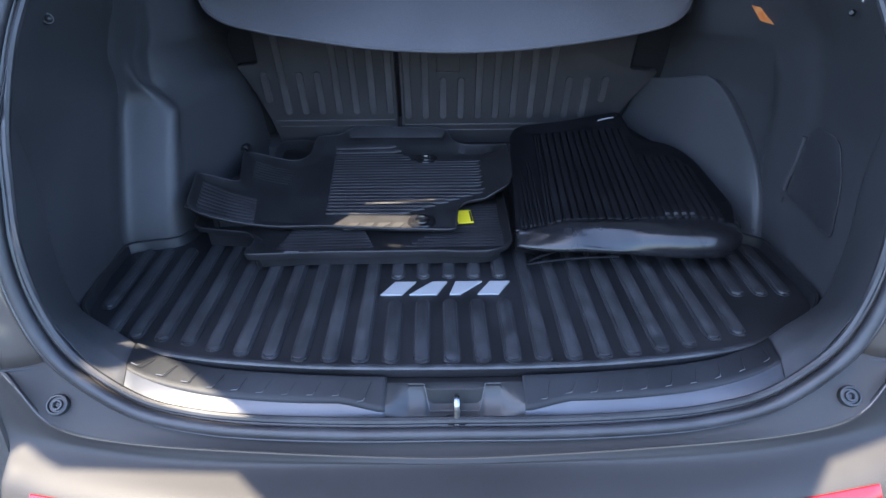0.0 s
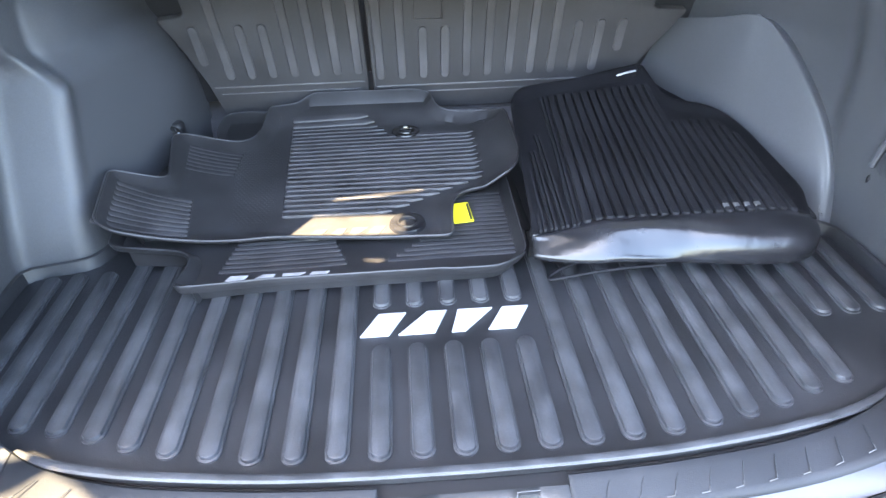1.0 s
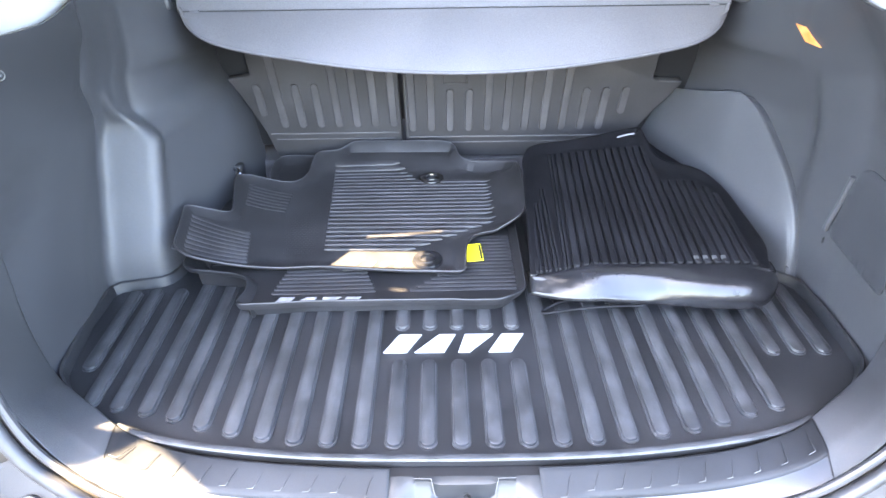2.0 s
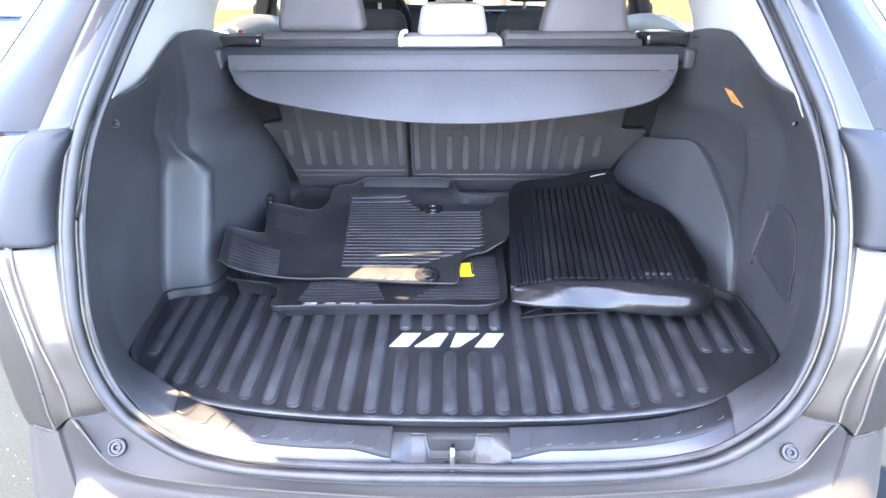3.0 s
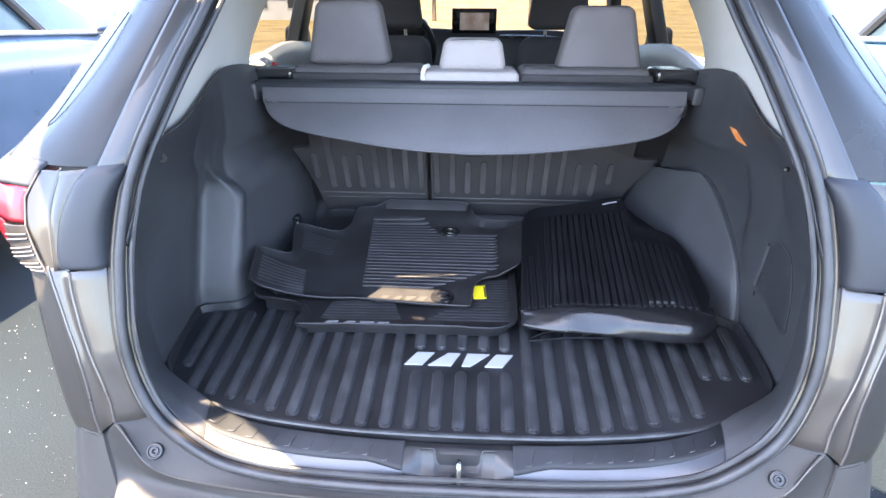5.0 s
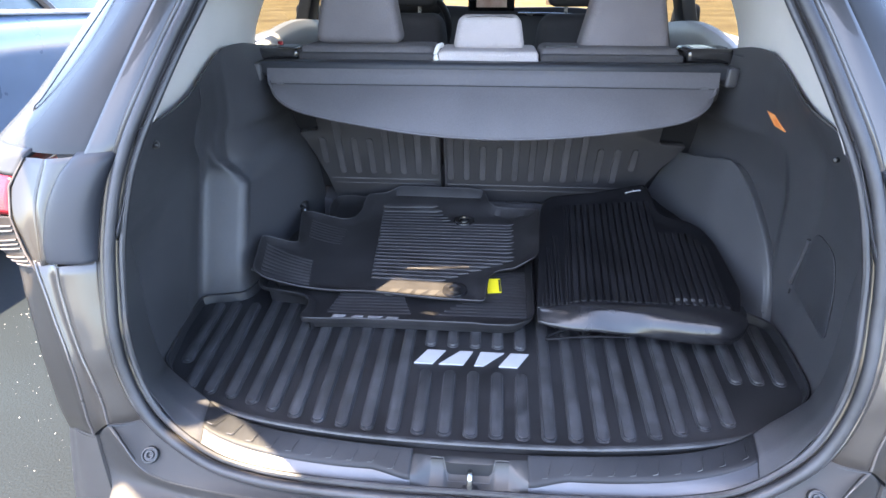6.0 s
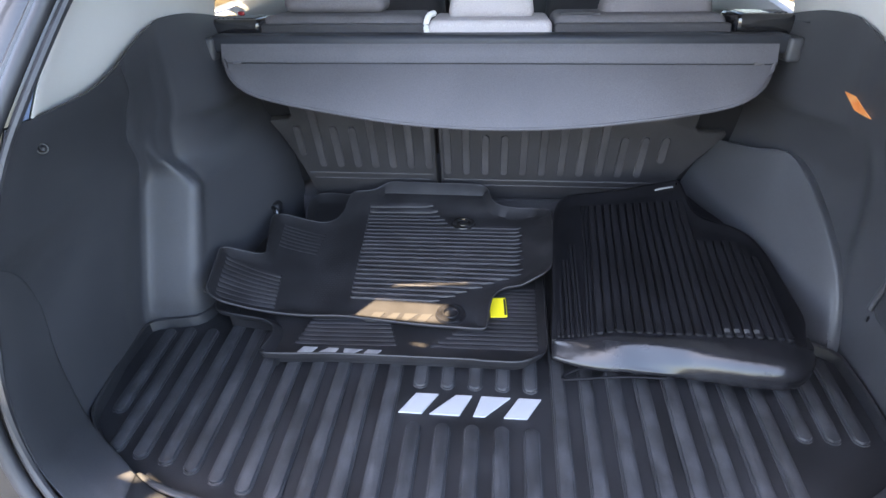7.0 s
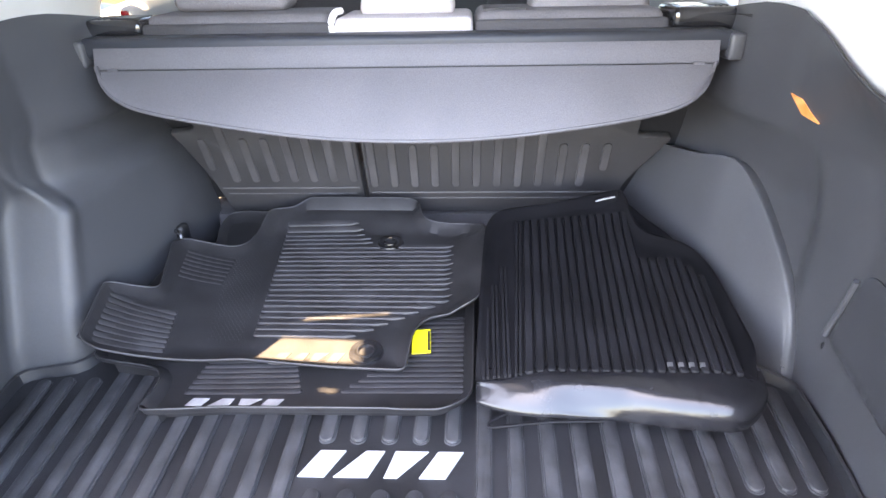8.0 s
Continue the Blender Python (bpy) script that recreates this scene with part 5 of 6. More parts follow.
flap = part("flap", loft([top, [a.lerp(b, 0.5) for a, b in zip(top, seam)], seam, [a + Vector((0, -0.003, -0.0035)) for a in seam], lower, edge]), VINYL, cover, "sloping vinyl flap", solid=0.003)
part("hem", tube([p + Vector((0, -0.001, 0)) for p in edge], 0.0035, 8), VINYL, flap, "rolled hem")
part("stitching", tube([p + Vector((0, -0.0045, -0.001)) for p in seam], 0.0016, 6), DARK, flap)
for sgn in (-1, 1):
    part("clip", box((min(sgn * 0.478, sgn * 0.496), 1.266, 1.154), (max(sgn * 0.478, sgn * 0.496), 1.274, 1.166), 0.0015, 2), VINYL, flap)
for sgn in (-1, 1):
    part("cover_bracket", prism([(sgn * 0.52, 1.36, 1.12), (sgn * 0.575, 1.35, 1.12), (sgn * 0.575, 1.35, 1.165), (sgn * 0.54, 1.355, 1.165)], (0, 0.06, 0), 0.006), DARK, suv, "dark cover bracket")

# ---- cargo mat ----
FLOOR = 0.6930
cargo_mat = thing("cargo_mat", (0, 1.0, 0.69), "black ribbed rubber cargo mat on the boot floor", "cargo mat")
plan = [(0.0, 0.610), (0.12, 0.612), (0.22, 0.618), (0.34, 0.634), (0.43, 0.657), (0.50, 0.692), (0.556, 0.733), (0.586, 0.762), (0.605, 0.791), (0.615, 0.83)]
near = [tuple(p)[:2] for p in spline([(x, y, 0) for x, y in plan], 5)]
right_side = near + [(0.636, 0.915), (0.6475, 1.010), (0.6465, 1.024), (0.636, 1.036), (0.610, 1.044), (0.583, 1.051), (0.567, 1.056), (0.556, 1.066), (0.549, 1.085), (0.546, 1.115), (0.525, 1.24), (0.497, 1.41), (0.462, 1.535)]
arch_side = near + [(0.626, 0.912), (0.6345, 1.003), (0.634, 1.018), (0.626, 1.033), (0.610, 1.050), (0.594, 1.068), (0.581, 1.095), (0.568, 1.122), (0.556, 1.152), (0.541, 1.190), (0.519, 1.27), (0.494, 1.40), (0.462, 1.535)]
mat_plan = arch_side + [(-x, y) for x, y in right_side[:0:-1]]


def mat_lip(x, y):
    return 0.015 + 0.006 * min(1, max(0, (y - 0.70) / 0.09))


def flat_floor(x, y):
    return FLOOR


part("sheet", tray(mat_plan, flat_floor, rim=mat_lip, width=0.005, thick=0.006, slope=0.003, step=0.1), RUBBER, cargo_mat)
# bead added in the lighter rubber for the sky sheen along the rim
bead = [(x, y + 0.004, FLOOR + 0.0135) for x, y in near if x < 0.47]
part("edge_bead", tube([(-x, y, z) for x, y, z in bead[::-1]] + bead[1:], 0.0052, 8, flat=0.7), RUBBER_RIB, cargo_mat, "raised edge bead, paler for its sky sheen")
for k in range(-13, 14):
    x = 0.0440 * k - 0.002
    ends = np.interp(abs(x), [0.0, 0.12, 0.22, 0.30, 0.35, 0.39, 0.435, 0.50, 0.545], [0.639, 0.640, 0.646, 0.660, 0.673, 0.688, 0.701, 0.714, 0.724])
    far = 1.505 if abs(x) < 0.40 else (1.36 if abs(x) < 0.445 else 1.036 - max(0, abs(x) - 0.54) * 0.2)
    if k > 10:
        x, ends = 0.493 + 0.0405 * (k - 11), 0.822
    if k == -13:
        ends = 0.80
    fan = 0.21 * x
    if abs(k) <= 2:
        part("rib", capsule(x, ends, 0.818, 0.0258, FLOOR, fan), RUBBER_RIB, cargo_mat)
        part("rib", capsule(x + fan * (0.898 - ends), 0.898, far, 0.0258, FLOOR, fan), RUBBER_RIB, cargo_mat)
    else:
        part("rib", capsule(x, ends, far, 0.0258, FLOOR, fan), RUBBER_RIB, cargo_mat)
for bm in slanted_marks(-0.112, 0.112, 0.838, 0.885, flat_floor, 0.003):
    part("mark", bm, WHITE, cargo_mat, "white slanted mark", smooth=False)

# ---- floor mats stacked on the cargo mat ----
def under_height(x, y):
    return 0.722 + 0.085 * (y - 0.93) + 0.03 * max(0, -0.3 - x) + 0.16 * max(0, y - 1.38) * min(1, max(0, (-0.2 - x) / 0.1)) - 0.010 * max(0, (0.96 - y) / 0.05) * (0.3 if x > 0 else 0.0)


def upper_height(x, y):
    return 0.741 + 0.112 * (y - 1.0) + 1.2 * max(0, -0.30 - x) ** 2 + 0.52 * max(0, x - 0.080) * min(1, max(0, (1.45 - y) / 0.1)) + 0.02 * max(0, min(1, (y - 1.41) / 0.05))


lower_mat = thing("floor_mat", (-0.15, 1.15, 0.72), "black rubber floor mat lying under another on the cargo mat", "floor mat", "loose floor mats")
plan2 = rounded([(-0.380, 0.914), (-0.258, 0.925), (-0.12, 0.926), (0.080, 0.927), (0.122, 0.960), (0.128, 1.30), (0.12, 1.45), (-0.25, 1.485), (-0.398, 1.500), (-0.438, 1.490), (-0.446, 1.435), (-0.432, 1.385), (-0.455, 1.345), (-0.503, 1.295), (-0.515, 1.06), (-0.505, 1.024), (-0.43, 1.013), (-0.394, 1.008), (-0.374, 0.988), (-0.374, 0.950)], 0.022, 5)


def under_rim(x, y):
    return 0.012 + 0.004 * min(1, max(0, (0.955 - y) / 0.02))


part("sheet", tray(dense(plan2, 0.03), under_height, rim=under_rim, width=0.005, thick=0.004, slope=0.012, base=0.7000, foot=0.020), MAT_RUBBER, lower_mat)
part("lip", tube([(x, y, under_height(x, y) + under_rim(x, y) - 0.0005) for x, y in inset(dense(plan2, 0.02), 0.0012)], 0.0017, 6, closed=True), MAT_RIB, lower_mat, "rounded rubber lip")
for k in range(8):
    y = 0.968 + 0.0115 * k
    part("rib", bar((-0.330 + 0.002 * k, y), (-0.145 - 0.004 * k, y + 0.006), 0.0084, 0.0016, under_height, n=10), MAT_RIB, lower_mat)
for k in range(16):
    y = 0.975 + 0.0118 * k
    part("rib", bar((-0.085 + 0.012 * min(k, 4), y), (0.108, y + 0.003), 0.0084, 0.0016, under_height, n=10), MAT_RIB, lower_mat)
for bm in slanted_marks(-0.316, -0.162, 0.941, 0.957, under_height, 0.0012):
    part("mark", bm, DULLPRINT, lower_mat, "white slanted mark", smooth=False)
tag = part("tag", prism([(x, y, under_height(x, y) + 0.0065) for x, y in ((0.020, 1.052), (0.052, 1.056), (0.048, 1.115), (0.016, 1.112))], (0, 0, 0.0012), 0.0004, 1), YELLOW, lower_mat, "yellow paper tag", smooth=False)
part("tag_print", prism([(x, y, under_height(x, y) + 0.0079) for x, y in ((0.0465, 1.06), (0.0505, 1.0605), (0.0475, 1.11), (0.0435, 1.109))], (0, 0, 0.0004)), DARK, tag, smooth=False)

upper_mat = thing("floor_mat", (-0.15, 1.22, 0.76), "black ribbed rubber floor mat with two eyelets, on another mat", "floor mat", "loose floor mats")


def ramp(v, a, b):
    t = min(1, max(0, (v - a) / (b - a)))
    return t * t * (3 - 2 * t)


def upper_rim(x, y):
    return 0.008 + 0.015 * ramp(y, 1.40, 1.46) * ramp(x, -0.285, -0.235) * ramp(x, 0.02, -0.03) + 0.005 * ramp(y, 1.35, 1.41) * ramp(x, -0.02, 0.03)


plan1 = rounded([(0.016, 0.999), (0.018, 1.055), (0.022, 1.093), (0.040, 1.122), (0.080, 1.134), (0.135, 1.146), (0.148, 1.20), (0.150, 1.395), (0.118, 1.418), (0.035, 1.428), (0.012, 1.448), (0.004, 1.492), (-0.255, 1.496), (-0.285, 1.478), (-0.330, 1.468), (-0.340, 1.445), (-0.350, 1.362), (-0.372, 1.338), (-0.462, 1.330), (-0.484, 1.308), (-0.452, 1.168), (-0.530, 1.142), (-0.506, 1.012), (-0.482, 1.000), (-0.375, 1.012), (-0.255, 1.020), (-0.10, 1.004)], 0.018, 5)
part("sheet", tray(dense(plan1, 0.025), upper_height, rim=upper_rim, width=0.005, thick=0.004, slope=0.012, base=0.7300), UPPER_RUBBER, upper_mat)
lip_path = [(x, y, upper_height(x, y) + upper_rim(x, y) * 0.96) for x, y in inset(dense(plan1, 0.02), 0.0012)]
part("lip", tube(lip_path, 0.0019, 6, closed=True), UPPER_RIB, upper_mat, "rounded rubber lip")
for k in range(23):
    y = 1.088 + 0.0157 * k
    xl = -0.256 - 0.030 * (k / 22)
    xr = 0.086 if 6 <= k < 18 else (-0.085 - 0.010 * (k - 18) if k >= 18 else -0.075 + 0.026 * k)
    part("rib", bar((xl, y), (xr + 0.003 * (k % 2), y + 0.004 - 0.006 * (k < 8)), 0.0130, 0.0036, upper_height, n=18, pointed=True), UPPER_RIB, upper_mat)
for k in range(9):
    y = 1.022 + 0.0132 * k
    part("rib", bar((-0.512 - 0.001 * k, y - 0.003), (-0.388 - 0.002 * k, y + 0.013 - 0.002 * k), 0.0092, 0.0018, upper_height, n=8), UPPER_RIB, upper_mat)
for k in range(7):
    y = 1.225 + 0.0125 * k
    part("rib", bar((-0.442 - 0.002 * k, y), (-0.36, y), 0.0080, 0.0009, upper_height, n=8), UPPER_RIB, upper_mat)


def stud_field():
    """Fine blunt studs on the plain heel area, left of the ribs."""
    verts, faces, heel = [], [], inset(plan1, 0.025)
    for j in range(60):
        y = 1.075 + 0.0065 * j
        v = j / 59
        x0, x1 = -0.330 - 0.068 * v, -0.268 - 0.030 * v
        for i in range(int((x1 - x0) / 0.0075)):
            x = x0 + 0.0075 * (i + 0.5 * (j % 2))
            if not inside((x, y), heel):
                continue
            z, b = upper_height(x, y), len(verts)
            verts += [(x - 0.0027, y, z - 0.001), (x, y - 0.0023, z - 0.001), (x + 0.0027, y, z - 0.001), (x, y + 0.0023, z - 0.001), (x, y, z + 0.0010)]
            faces += [(b, b + 1, b + 4), (b + 1, b + 2, b + 4), (b + 2, b + 3, b + 4), (b + 3, b, b + 4)]
    bm = bmesh.new()
    v = [bm.verts.new(q) for q in verts]
    for f in faces:
        bm.faces.new([v[i] for i in f])
    return bm


tagged(part("studs", stud_field(), UPPER_RUBBER, upper_mat, smooth=False), kind="stuff")
for bm in slanted_marks(-0.205, -0.085, 1.018, 1.044, upper_height, 0.0012):
    part("mark", bm, EMBOSS, upper_mat, "embossed slanted mark", smooth=False)
for x, y in ((-0.054, 1.046), (-0.051, 1.372)):
    z = upper_height(x, y)
    eye = part("eyelet", lathe([(0.030, -0.002), (0.027, 0.005), (0.020, 0.007), (0.017, 0.006), (0.0155, 0.0005), (0.0155, -0.004)], (x, y, z), (0, -0.1, 1), 26), GLOSSY_RUBBER, upper_mat, "raised rubber eyelet")
    part("ring", lathe([(0.0172, 0.004), (0.016, 0.0072), (0.0135, 0.0072), (0.012, 0.003), (0.0115, -0.002)], (x, y, z), (0, -0.1, 1), 26), GLOSSBLACK, eye, "glossy black ring")
    part("hole", lathe([(0.0, 0.0012), (0.0118, 0.0012), (0.0125, -0.001)], (x, y, z), (0, -0.1, 1), 20), DARK, eye)

# ---- folded rear mat ----
rear_mat = thing("floor_mat", (0.34, 1.15, 0.71), "black ribbed rubber rear mat folded over itself, glossy at the fold", "floor mat", "loose floor mats")


def slab_height(x, y):
    return 0.7830 + 0.19 * (y - 0.955) + 0.010 * max(0, (y - 1.28) / 0.1) ** 2 - 0.016 * min(1, max(0, (0.23 - x) / 0.11)) * max(0, 1 - (y - 0.95) / 0.2) - 0.014 * (max(0, x - 0.48) / 0.07) ** 1.6


def slab_rim(x, y):
    return 0.009 * min(1, max(0, (y - 0.965) / 0.03)) + 0.0005


plan3 = rounded([(0.124, 0.952), (0.530, 0.952), (0.552, 1.02), (0.548, 1.19), (0.533, 1.235), (0.512, 1.256), (0.455, 1.276), (0.437, 1.305), (0.436, 1.36), (0.430, 1.405), (0.368, 1.391), (0.287, 1.368), (0.170, 1.348), (0.147, 1.30), (0.138, 1.186)], [0.004, 0.004, 0.02, 0.03, 0.02, 0.02, 0.03, 0.02, 0.02, 0.015, 0.02, 0.02, 0.03, 0.03, 0.03], 5)
part("sheet", tray(dense(plan3, 0.025), slab_height, rim=slab_rim, width=0.007, thick=0.004, slope=0.012, base=0.7000), FOLD_RUBBER, rear_mat)
for k in range(24):
    x = 0.140 + 0.0159 * k
    y1 = 1.318 + 0.002 * k if 3 <= k < 17 else (1.09 + 0.05 * k if k < 3 else 1.215 - 0.02 * max(0, k - 21))
    x1 = x + (y1 - 0.966) * (0.07 if k > 2 else 0.02)
    for dx, w in (((-0.0036, 0.0047), (0.0028, 0.0047)) if k < 4 else ((0.0, 0.0126),)):
        part("rib", bar((x + dx, 0.954), (x1 + dx, y1), w, 0.0040 if k < 4 else 0.0050, slab_height, n=6), FOLD_RIB, rear_mat)
layer_plan = rounded([(0.40, 1.20), (0.545, 1.20), (0.537, 1.265), (0.505, 1.318), (0.470, 1.360), (0.445, 1.40), (0.40, 1.385)], 0.015, 4)
part("lower_layer", tray(dense(layer_plan, 0.025), lambda x, y: slab_height(x, y) - 0.026, rim=0.008, width=0.006, thick=0.004, slope=0.010, base=0.7000), FOLD_RUBBER, rear_mat, "lower layer of the folded mat")
for k in range(4):
    part("rib", bar((0.452 + 0.0174 * k, 1.25), (0.458 + 0.0174 * k, 1.335 - 0.018 * k), 0.0135, 0.004, lambda x, y: slab_height(x, y) - 0.026, n=4), FOLD_RIB, rear_mat)
roll, brink = [], []
for k, x in enumerate(np.linspace(0.127, 0.548, 48)):
    right, left = max(0, (x - 0.465) / 0.083), max(0, (0.225 - x) / 0.113)
    swell = 0.16 * min(0.15, max(0, x - 0.34))
    back = 0.062 * max(0, (x - 0.472) / 0.076) ** 2 - swell + 0.045 * left ** 1.7
    f = 1 - 0.35 * right ** 2.5 - 0.42 * left ** 1.5
    sag = 0.0022 * math.sin(x * 16.0) + 0.0014 * math.sin(x * 39)
    open_up = 0.018 * min(1, max(0, (0.42 - x) / 0.18)) * (1 - 0.5 * left)
    top = slab_height(x, 0.957) + 0.001
    prof = [(0.985, 0.90), (0.966, 0.955), (0.953, 0.975), (0.941, 0.95), (0.9285, 0.85), (0.9185, 0.68), (0.9120, 0.46), (0.9095, 0.24), (0.9095, 0.08), (0.9125, 0.0), (0.922, -0.015), (0.96, 0.0), (1.02, 0.02)]
    flat = 0.75 * min(1, max(0, (0.40 - x) / 0.14))
    lean = [0, 0, 0, 0.0014, 0.0064, 0.0098, 0.0092, 0.0050, 0.0012, -0.0020, -0.0020, 0, 0]
    prof = [(y + flat * e, z) for (y, z), e in zip(prof, lean)]
    low = 0.7265 + open_up + 0.45 * swell
    high = (top - low) * f
    row = [(x, y + back * min(1, max(0, (0.966 - y) / 0.04)), (low + (top - low) * z * (1 if i == 0 else (0.4 + 0.6 * f if i == 1 else f)) if z > 0.1 else low + 0.05 * z)) for i, (y, z) in enumerate(prof)]
    row = [(a, b + 0.02 * (x - 0.33) * min(1, max(0, (0.80 - prof[i][1]) / 0.7)), c) if 4 < i < 11 else (a, b, c) for i, (a, b, c) in enumerate(row)]
    row[5:8] = [(a, b, c + sag) for a, b, c in row[5:8]]
    roll.append(spline(row, 3))
    brink.append((x, row[8][1] - 0.0006, row[8][2]))
part("fold", loft(roll), GLOSSY_RUBBER, rear_mat, "glossy folded edge", solid=0.003)
part("fold_rim", tube(brink, 0.0020, 6), FOLD_RIB, rear_mat)
layer = spline([(0.200, 0.950, 0.722), (0.165, 0.938, 0.7165), (0.146, 0.926, 0.7130), (0.146, 0.916, 0.7140), (0.165, 0.914, 0.7175), (0.20, 0.916, 0.7215), (0.25, 0.918, 0.7245), (0.31, 0.9185, 0.7258)], 5)
part("under_layer", tube(layer, 0.0024, 8, flat=0.8), FOLD_RIB, rear_mat, "edge of the layer beneath")
# pale colour on black rubber stands in for the highlight on the curl
part("curled_rim", tube(spline([(0.352, 1.384, 0.868), (0.372, 1.380, 0.8755), (0.392, 1.381, 0.8805), (0.412, 1.386, 0.8825)], 5), 0.0030, 8, flat=0.6), SKYRIM, rear_mat, "curled rubber rim with its highlight painted in")
for k in range(4):
    x = 0.404 + 0.0155 * k
    part("mark", prism([(px, py, slab_height(px, py) + 0.0052) for px, py in ((x, 0.964), (x + 0.008, 0.964), (x + 0.009, 0.972), (x + 0.001, 0.972))], (0, 0, -0.002)), GREYPRINT, rear_mat, "small grey mark", smooth=False)


# ---- surroundings ----
def neighbour(x, y, paint, label, way):
    """A parked car beside: way is the side that faces us, +1 or -1."""
    car = thing("neighbour_car", (x, y + 2.3, 0), label, "car", "parked cars")
    L = 4.6
    rows = [[(x + sx * w, y + yy, z) for sx, z in ((-1, z0), (-1.02, zm), (-0.98, z1), (0, z1 + 0.04), (0.98, z1), (1.02, zm), (1, z0))] for yy, w, z0, zm, z1 in
            ((0.0, 0.78, 0.35, 0.7, 1.05), (0.2, 0.88, 0.3, 0.75, 1.18), (1.4, 0.92, 0.3, 0.75, 1.24), (3.0, 0.92, 0.3, 0.75, 1.20), (3.5, 0.90, 0.3, 0.72, 1.10), (4.35, 0.84, 0.32, 0.65, 0.98), (4.6, 0.72, 0.36, 0.6, 0.8))]
    part("body", smooth_loft(rows, 4, 4), paint, car, solid=0.01)
    cab = [[(x + sx * w, y + yy, z) for sx, w, z in ((-1, w0, z0), (-1, w1, z1), (0, w1, z1 + 0.03), (1, w1, z1), (1, w0, z0))] for yy, w0, z0, w1, z1 in
           ((0.25, 0.80, 1.2, 0.62, 1.3), (0.75, 0.84, 1.24, 0.62, 1.66), (1.8, 0.86, 1.24, 0.64, 1.70), (2.5, 0.86, 1.22, 0.62, 1.66), (3.3, 0.84, 1.18, 0.66, 1.22))]
    part("cabin", loft(cab), CARGLASS, car, "dark reflecting windows", solid=0.01)
    for sx in (-1, 1):
        part("belt_line", tube([(x + sx * 0.905, y + 0.3, 1.235), (x + sx * 0.915, y + 1.8, 1.25), (x + sx * 0.91, y + 3.3, 1.20)], 0.014, 8), SKYRIM, car, "bright belt moulding")
        part("window_post", tube([(x + sx * 0.875, y + 2.52, 1.22), (x + sx * 0.66, y + 2.25, 1.68)], 0.03, 8), DARK, car)
        part("mirror", box((x + sx * 0.98 - 0.09, y + 2.95, 1.22), (x + sx * 0.98 + 0.09, y + 3.08, 1.36), 0.03, 3), paint, car)
        for dy in (1.42, 2.56):
            part("door_seam", tube([(x + sx * 0.905, y + dy, 1.20), (x + sx * 0.936, y + dy + 0.03, 0.98), (x + sx * 0.941, y + dy + 0.04, 0.75), (x + sx * 0.930, y + dy + 0.05, 0.50)], 0.006, 6), DARK, car)
            part("door_handle", box((x + sx * 0.940 - 0.018, y + dy - 1.02, 0.985), (x + sx * 0.940 + 0.018, y + dy - 0.84, 1.015), 0.010, 3), paint, car)
        part("side_crease", tube([(x + sx * 0.925, y + 0.35, 0.93), (x + sx * 0.944, y + 1.8, 0.94), (x + sx * 0.935, y + 3.4, 0.90)], 0.010, 8), DARK, car, "dark crease along the doors")
        part("sill_cladding", box((x + sx * 0.90 - 0.04, y + 0.3, 0.24), (x + sx * 0.90 + 0.04, y + 4.2, 0.50), 0.03, 3), DARK, car)
        for wy in (0.85, 3.65):
            w = part("wheel", lathe([(0.20, -0.09), (0.31, -0.10), (0.345, -0.07), (0.345, 0.07), (0.31, 0.10), (0.20, 0.09)], (x + sx * 0.84, y + wy, 0.345), (sx, 0, 0), 30), TYRE, car)
            part("rim", lathe([(0, 0.06), (0.06, 0.06), (0.19, 0.07), (0.215, 0.095), (0.215, -0.08)], (x + sx * 0.84, y + wy, 0.345), (sx, 0, 0), 20), CHROME, w)
    return car


neighbour(-3.47, 0.85, BLUEPAINT, "blue parked car with a bright belt moulding beside", 1)
neighbour(2.95, 0.75, SKYPAINT, "light blue parked car beside", -1)


def house(x, y, w, d, h):
    b = thing("house", (x, y, 0), "pale low house across the dry field", "house")
    part("wall", box((x - w / 2, y - d / 2, 0), (x + w / 2, y + d / 2, h), 0.03, 1), WALL, b, smooth=False)
    part("roof", prism([(x - w / 2 - 0.5, y - d / 2 - 0.5, h), (x - w / 2 - 0.5, y + d / 2 + 0.5, h), (x - w / 2 - 0.5, y, h + 2.2)], (w + 1, 0, 0)), ROOFING, b, "dark shingle roof", smooth=False)
    for k in range(int(w / 3)):
        wx = x - w / 2 + 1.5 + 3 * k
        win = part("window", box((wx - 0.6, y - d / 2 - 0.05, 1.0), (wx + 0.6, y - d / 2 + 0.02, 2.3), 0.02, 1), WHITE, b, "white framed window", smooth=False)
        part("pane", box((wx - 0.5, y - d / 2 - 0.06, 1.1), (wx + 0.5, y - d / 2 - 0.045, 2.2), 0.005, 1), GLASSDARK, win, smooth=False)


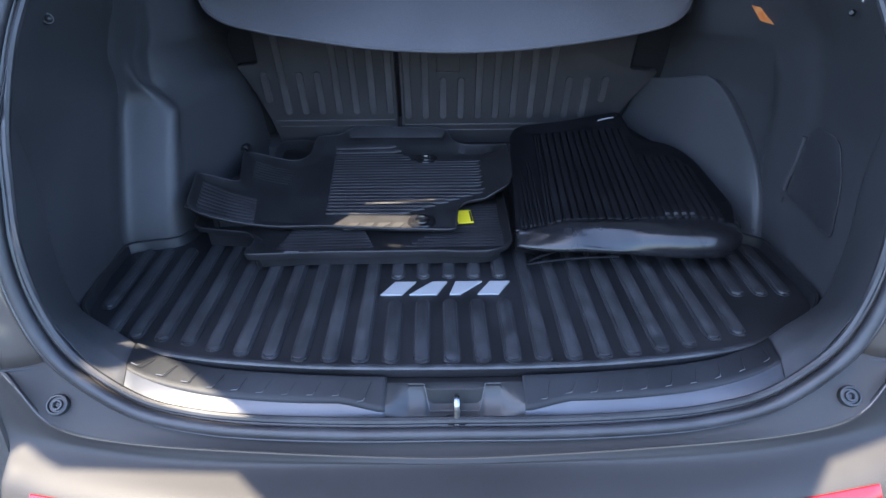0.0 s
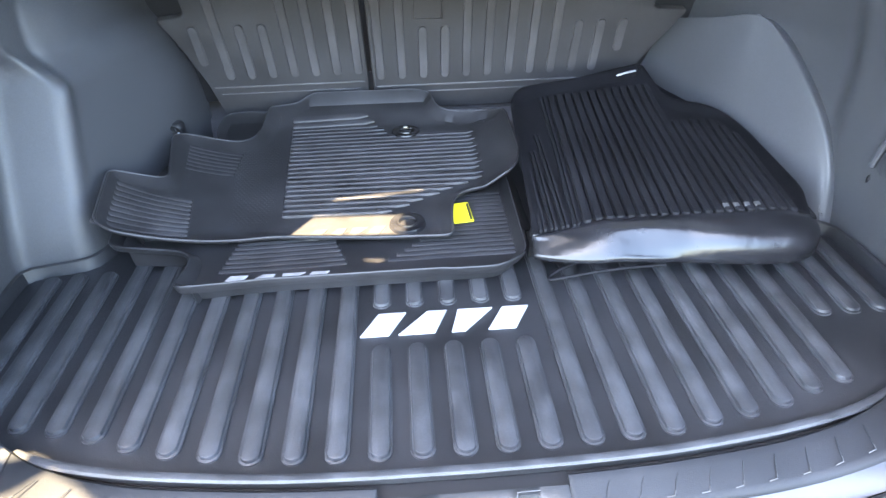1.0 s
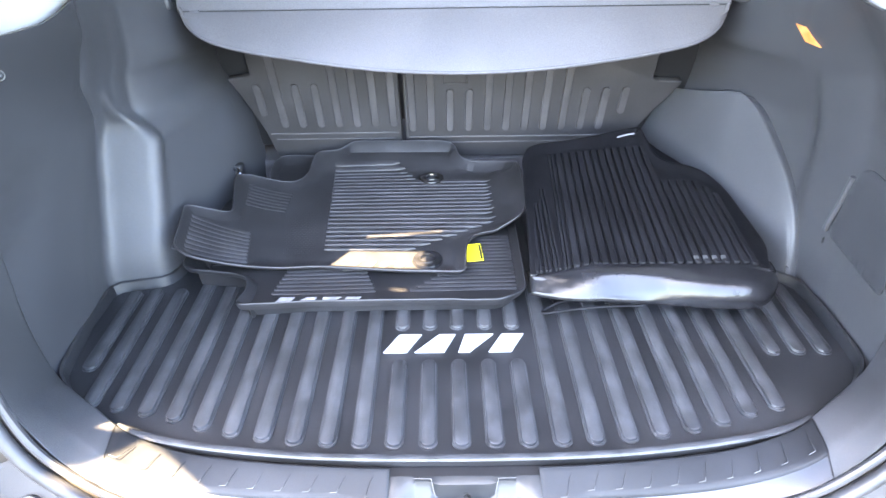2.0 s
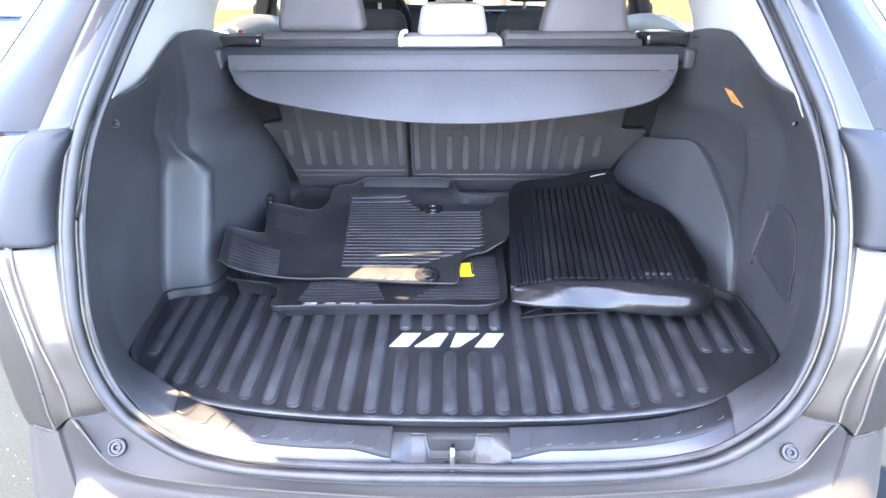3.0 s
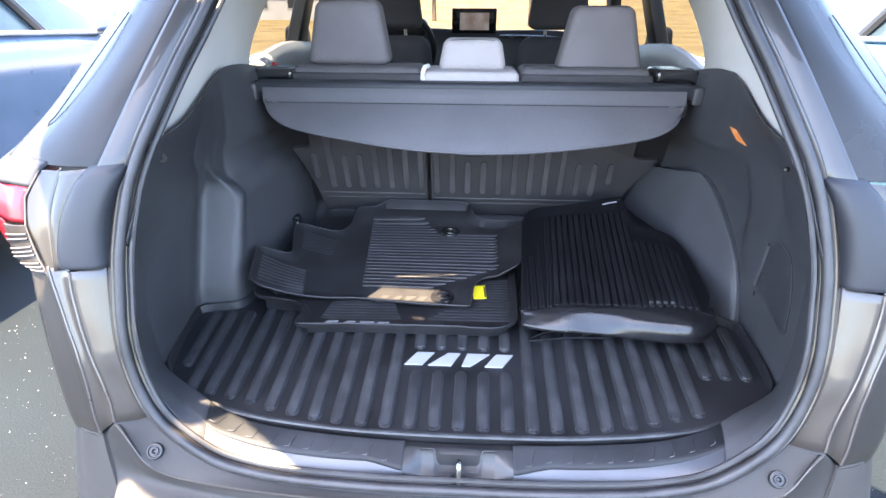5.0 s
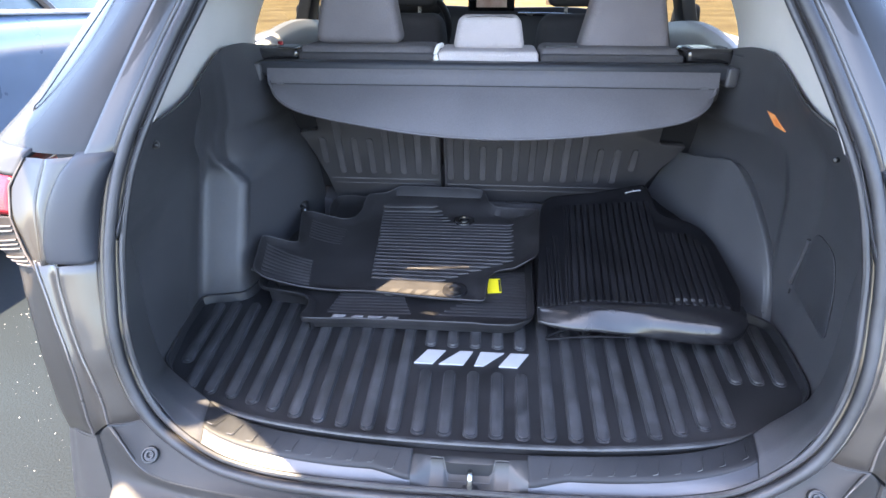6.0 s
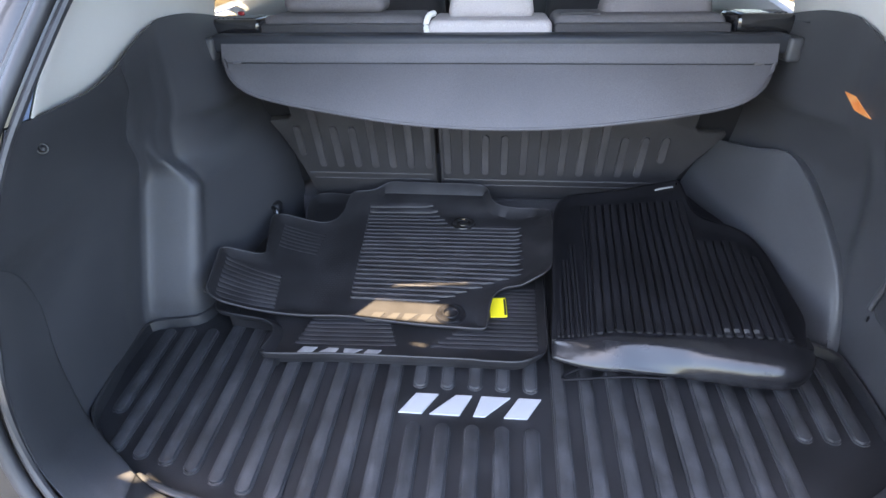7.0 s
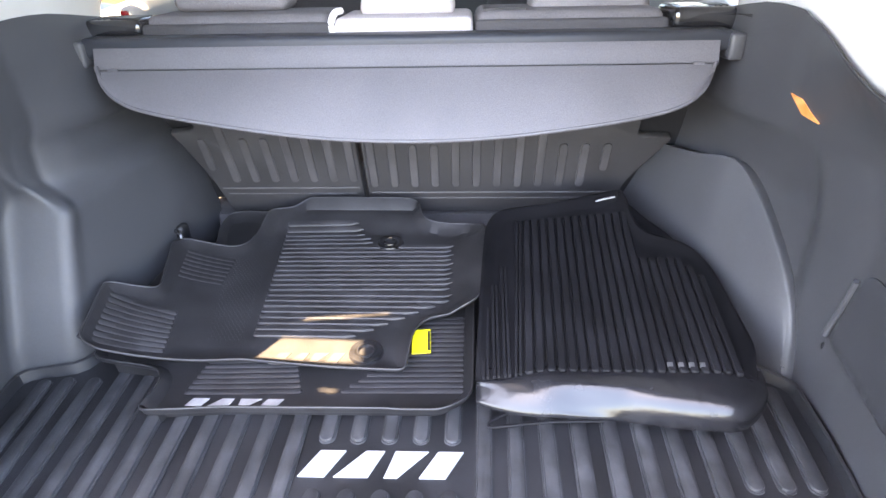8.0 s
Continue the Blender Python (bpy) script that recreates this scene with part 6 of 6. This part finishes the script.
house(-22, 62, 18, 9, 3.2)
hill = tagged(part("far_rise", smooth_loft([[(x, y, z) for x, z in ((-300, 0.02), (-150, h * 0.7), (-40, h), (60, h * 0.9), (170, h), (320, 0.02))] for y, h in ((95, 0.02), (130, 2.5), (180, 5.0), (260, 6.5), (420, 0.02))], 6, 5), GRASS), "dry grassy rise on the far horizon", "hill", kind="structure")


def bare_tree(x, y, h, seed):
    rnd = random.Random(seed)
    t = thing("tree", (x, y, 0), "thin brown winter tree beyond the field", "tree", "far trees")
    bm = bmesh.new()

    def limb(p, d, length, r, depth):
        q = p + d * length
        mid = p.lerp(q, 0.5) + Vector((rnd.uniform(-1, 1), rnd.uniform(-1, 1), 0)) * length * 0.06
        rows = []
        for c, rr in ((p, r), (mid, r * 0.82), (q, r * 0.6)):
            rows.append([c + Vector((rr * math.cos(a), rr * math.sin(a), 0)) for a in [2 * math.pi * k / 6 for k in range(6)]])
        v = [[bm.verts.new(c) for c in rw] for rw in rows]
        for a, b in zip(v, v[1:]):
            for i in range(6):
                bm.faces.new((a[i], a[(i + 1) % 6], b[(i + 1) % 6], b[i]))
        tips.append(q)
        if depth:
            for _ in range(4):
                nd = (d + Vector((rnd.uniform(-1, 1), rnd.uniform(-1, 1), rnd.uniform(-0.2, 0.7))) * 0.75).normalized()
                limb(p.lerp(q, rnd.uniform(0.5, 1.0)), nd, length * rnd.uniform(0.55, 0.75), r * 0.5, depth - 1)

    tips = []
    limb(Vector((x, y, 0)), Vector((0, 0, 1)), h * 0.4, h * 0.025, 4)
    part("trunk", bm, BARK, t)
    lb = bmesh.new()
    for q in tips:
        for _ in range(3):
            c = q + Vector((rnd.gauss(0, 1), rnd.gauss(0, 1), rnd.gauss(0, 1))) * 0.25
            a, b = Vector((rnd.uniform(-1, 1), rnd.uniform(-1, 1), rnd.uniform(-1, 1))) * 0.09, Vector((rnd.uniform(-1, 1), rnd.uniform(-1, 1), rnd.uniform(-1, 1))) * 0.09
            lb.faces.new([lb.verts.new(c + a), lb.verts.new(c + b), lb.verts.new(c - a), lb.verts.new(c - b)])
    part("crown", lb, LEAF, t, "sparse dry leaves", smooth=False)


for i, (x, y, h) in enumerate(((3.5, 42, 8), (-4, 55, 9), (10, 60, 10), (-14, 48, 7))):
    bare_tree(x, y, h, 11 + i)
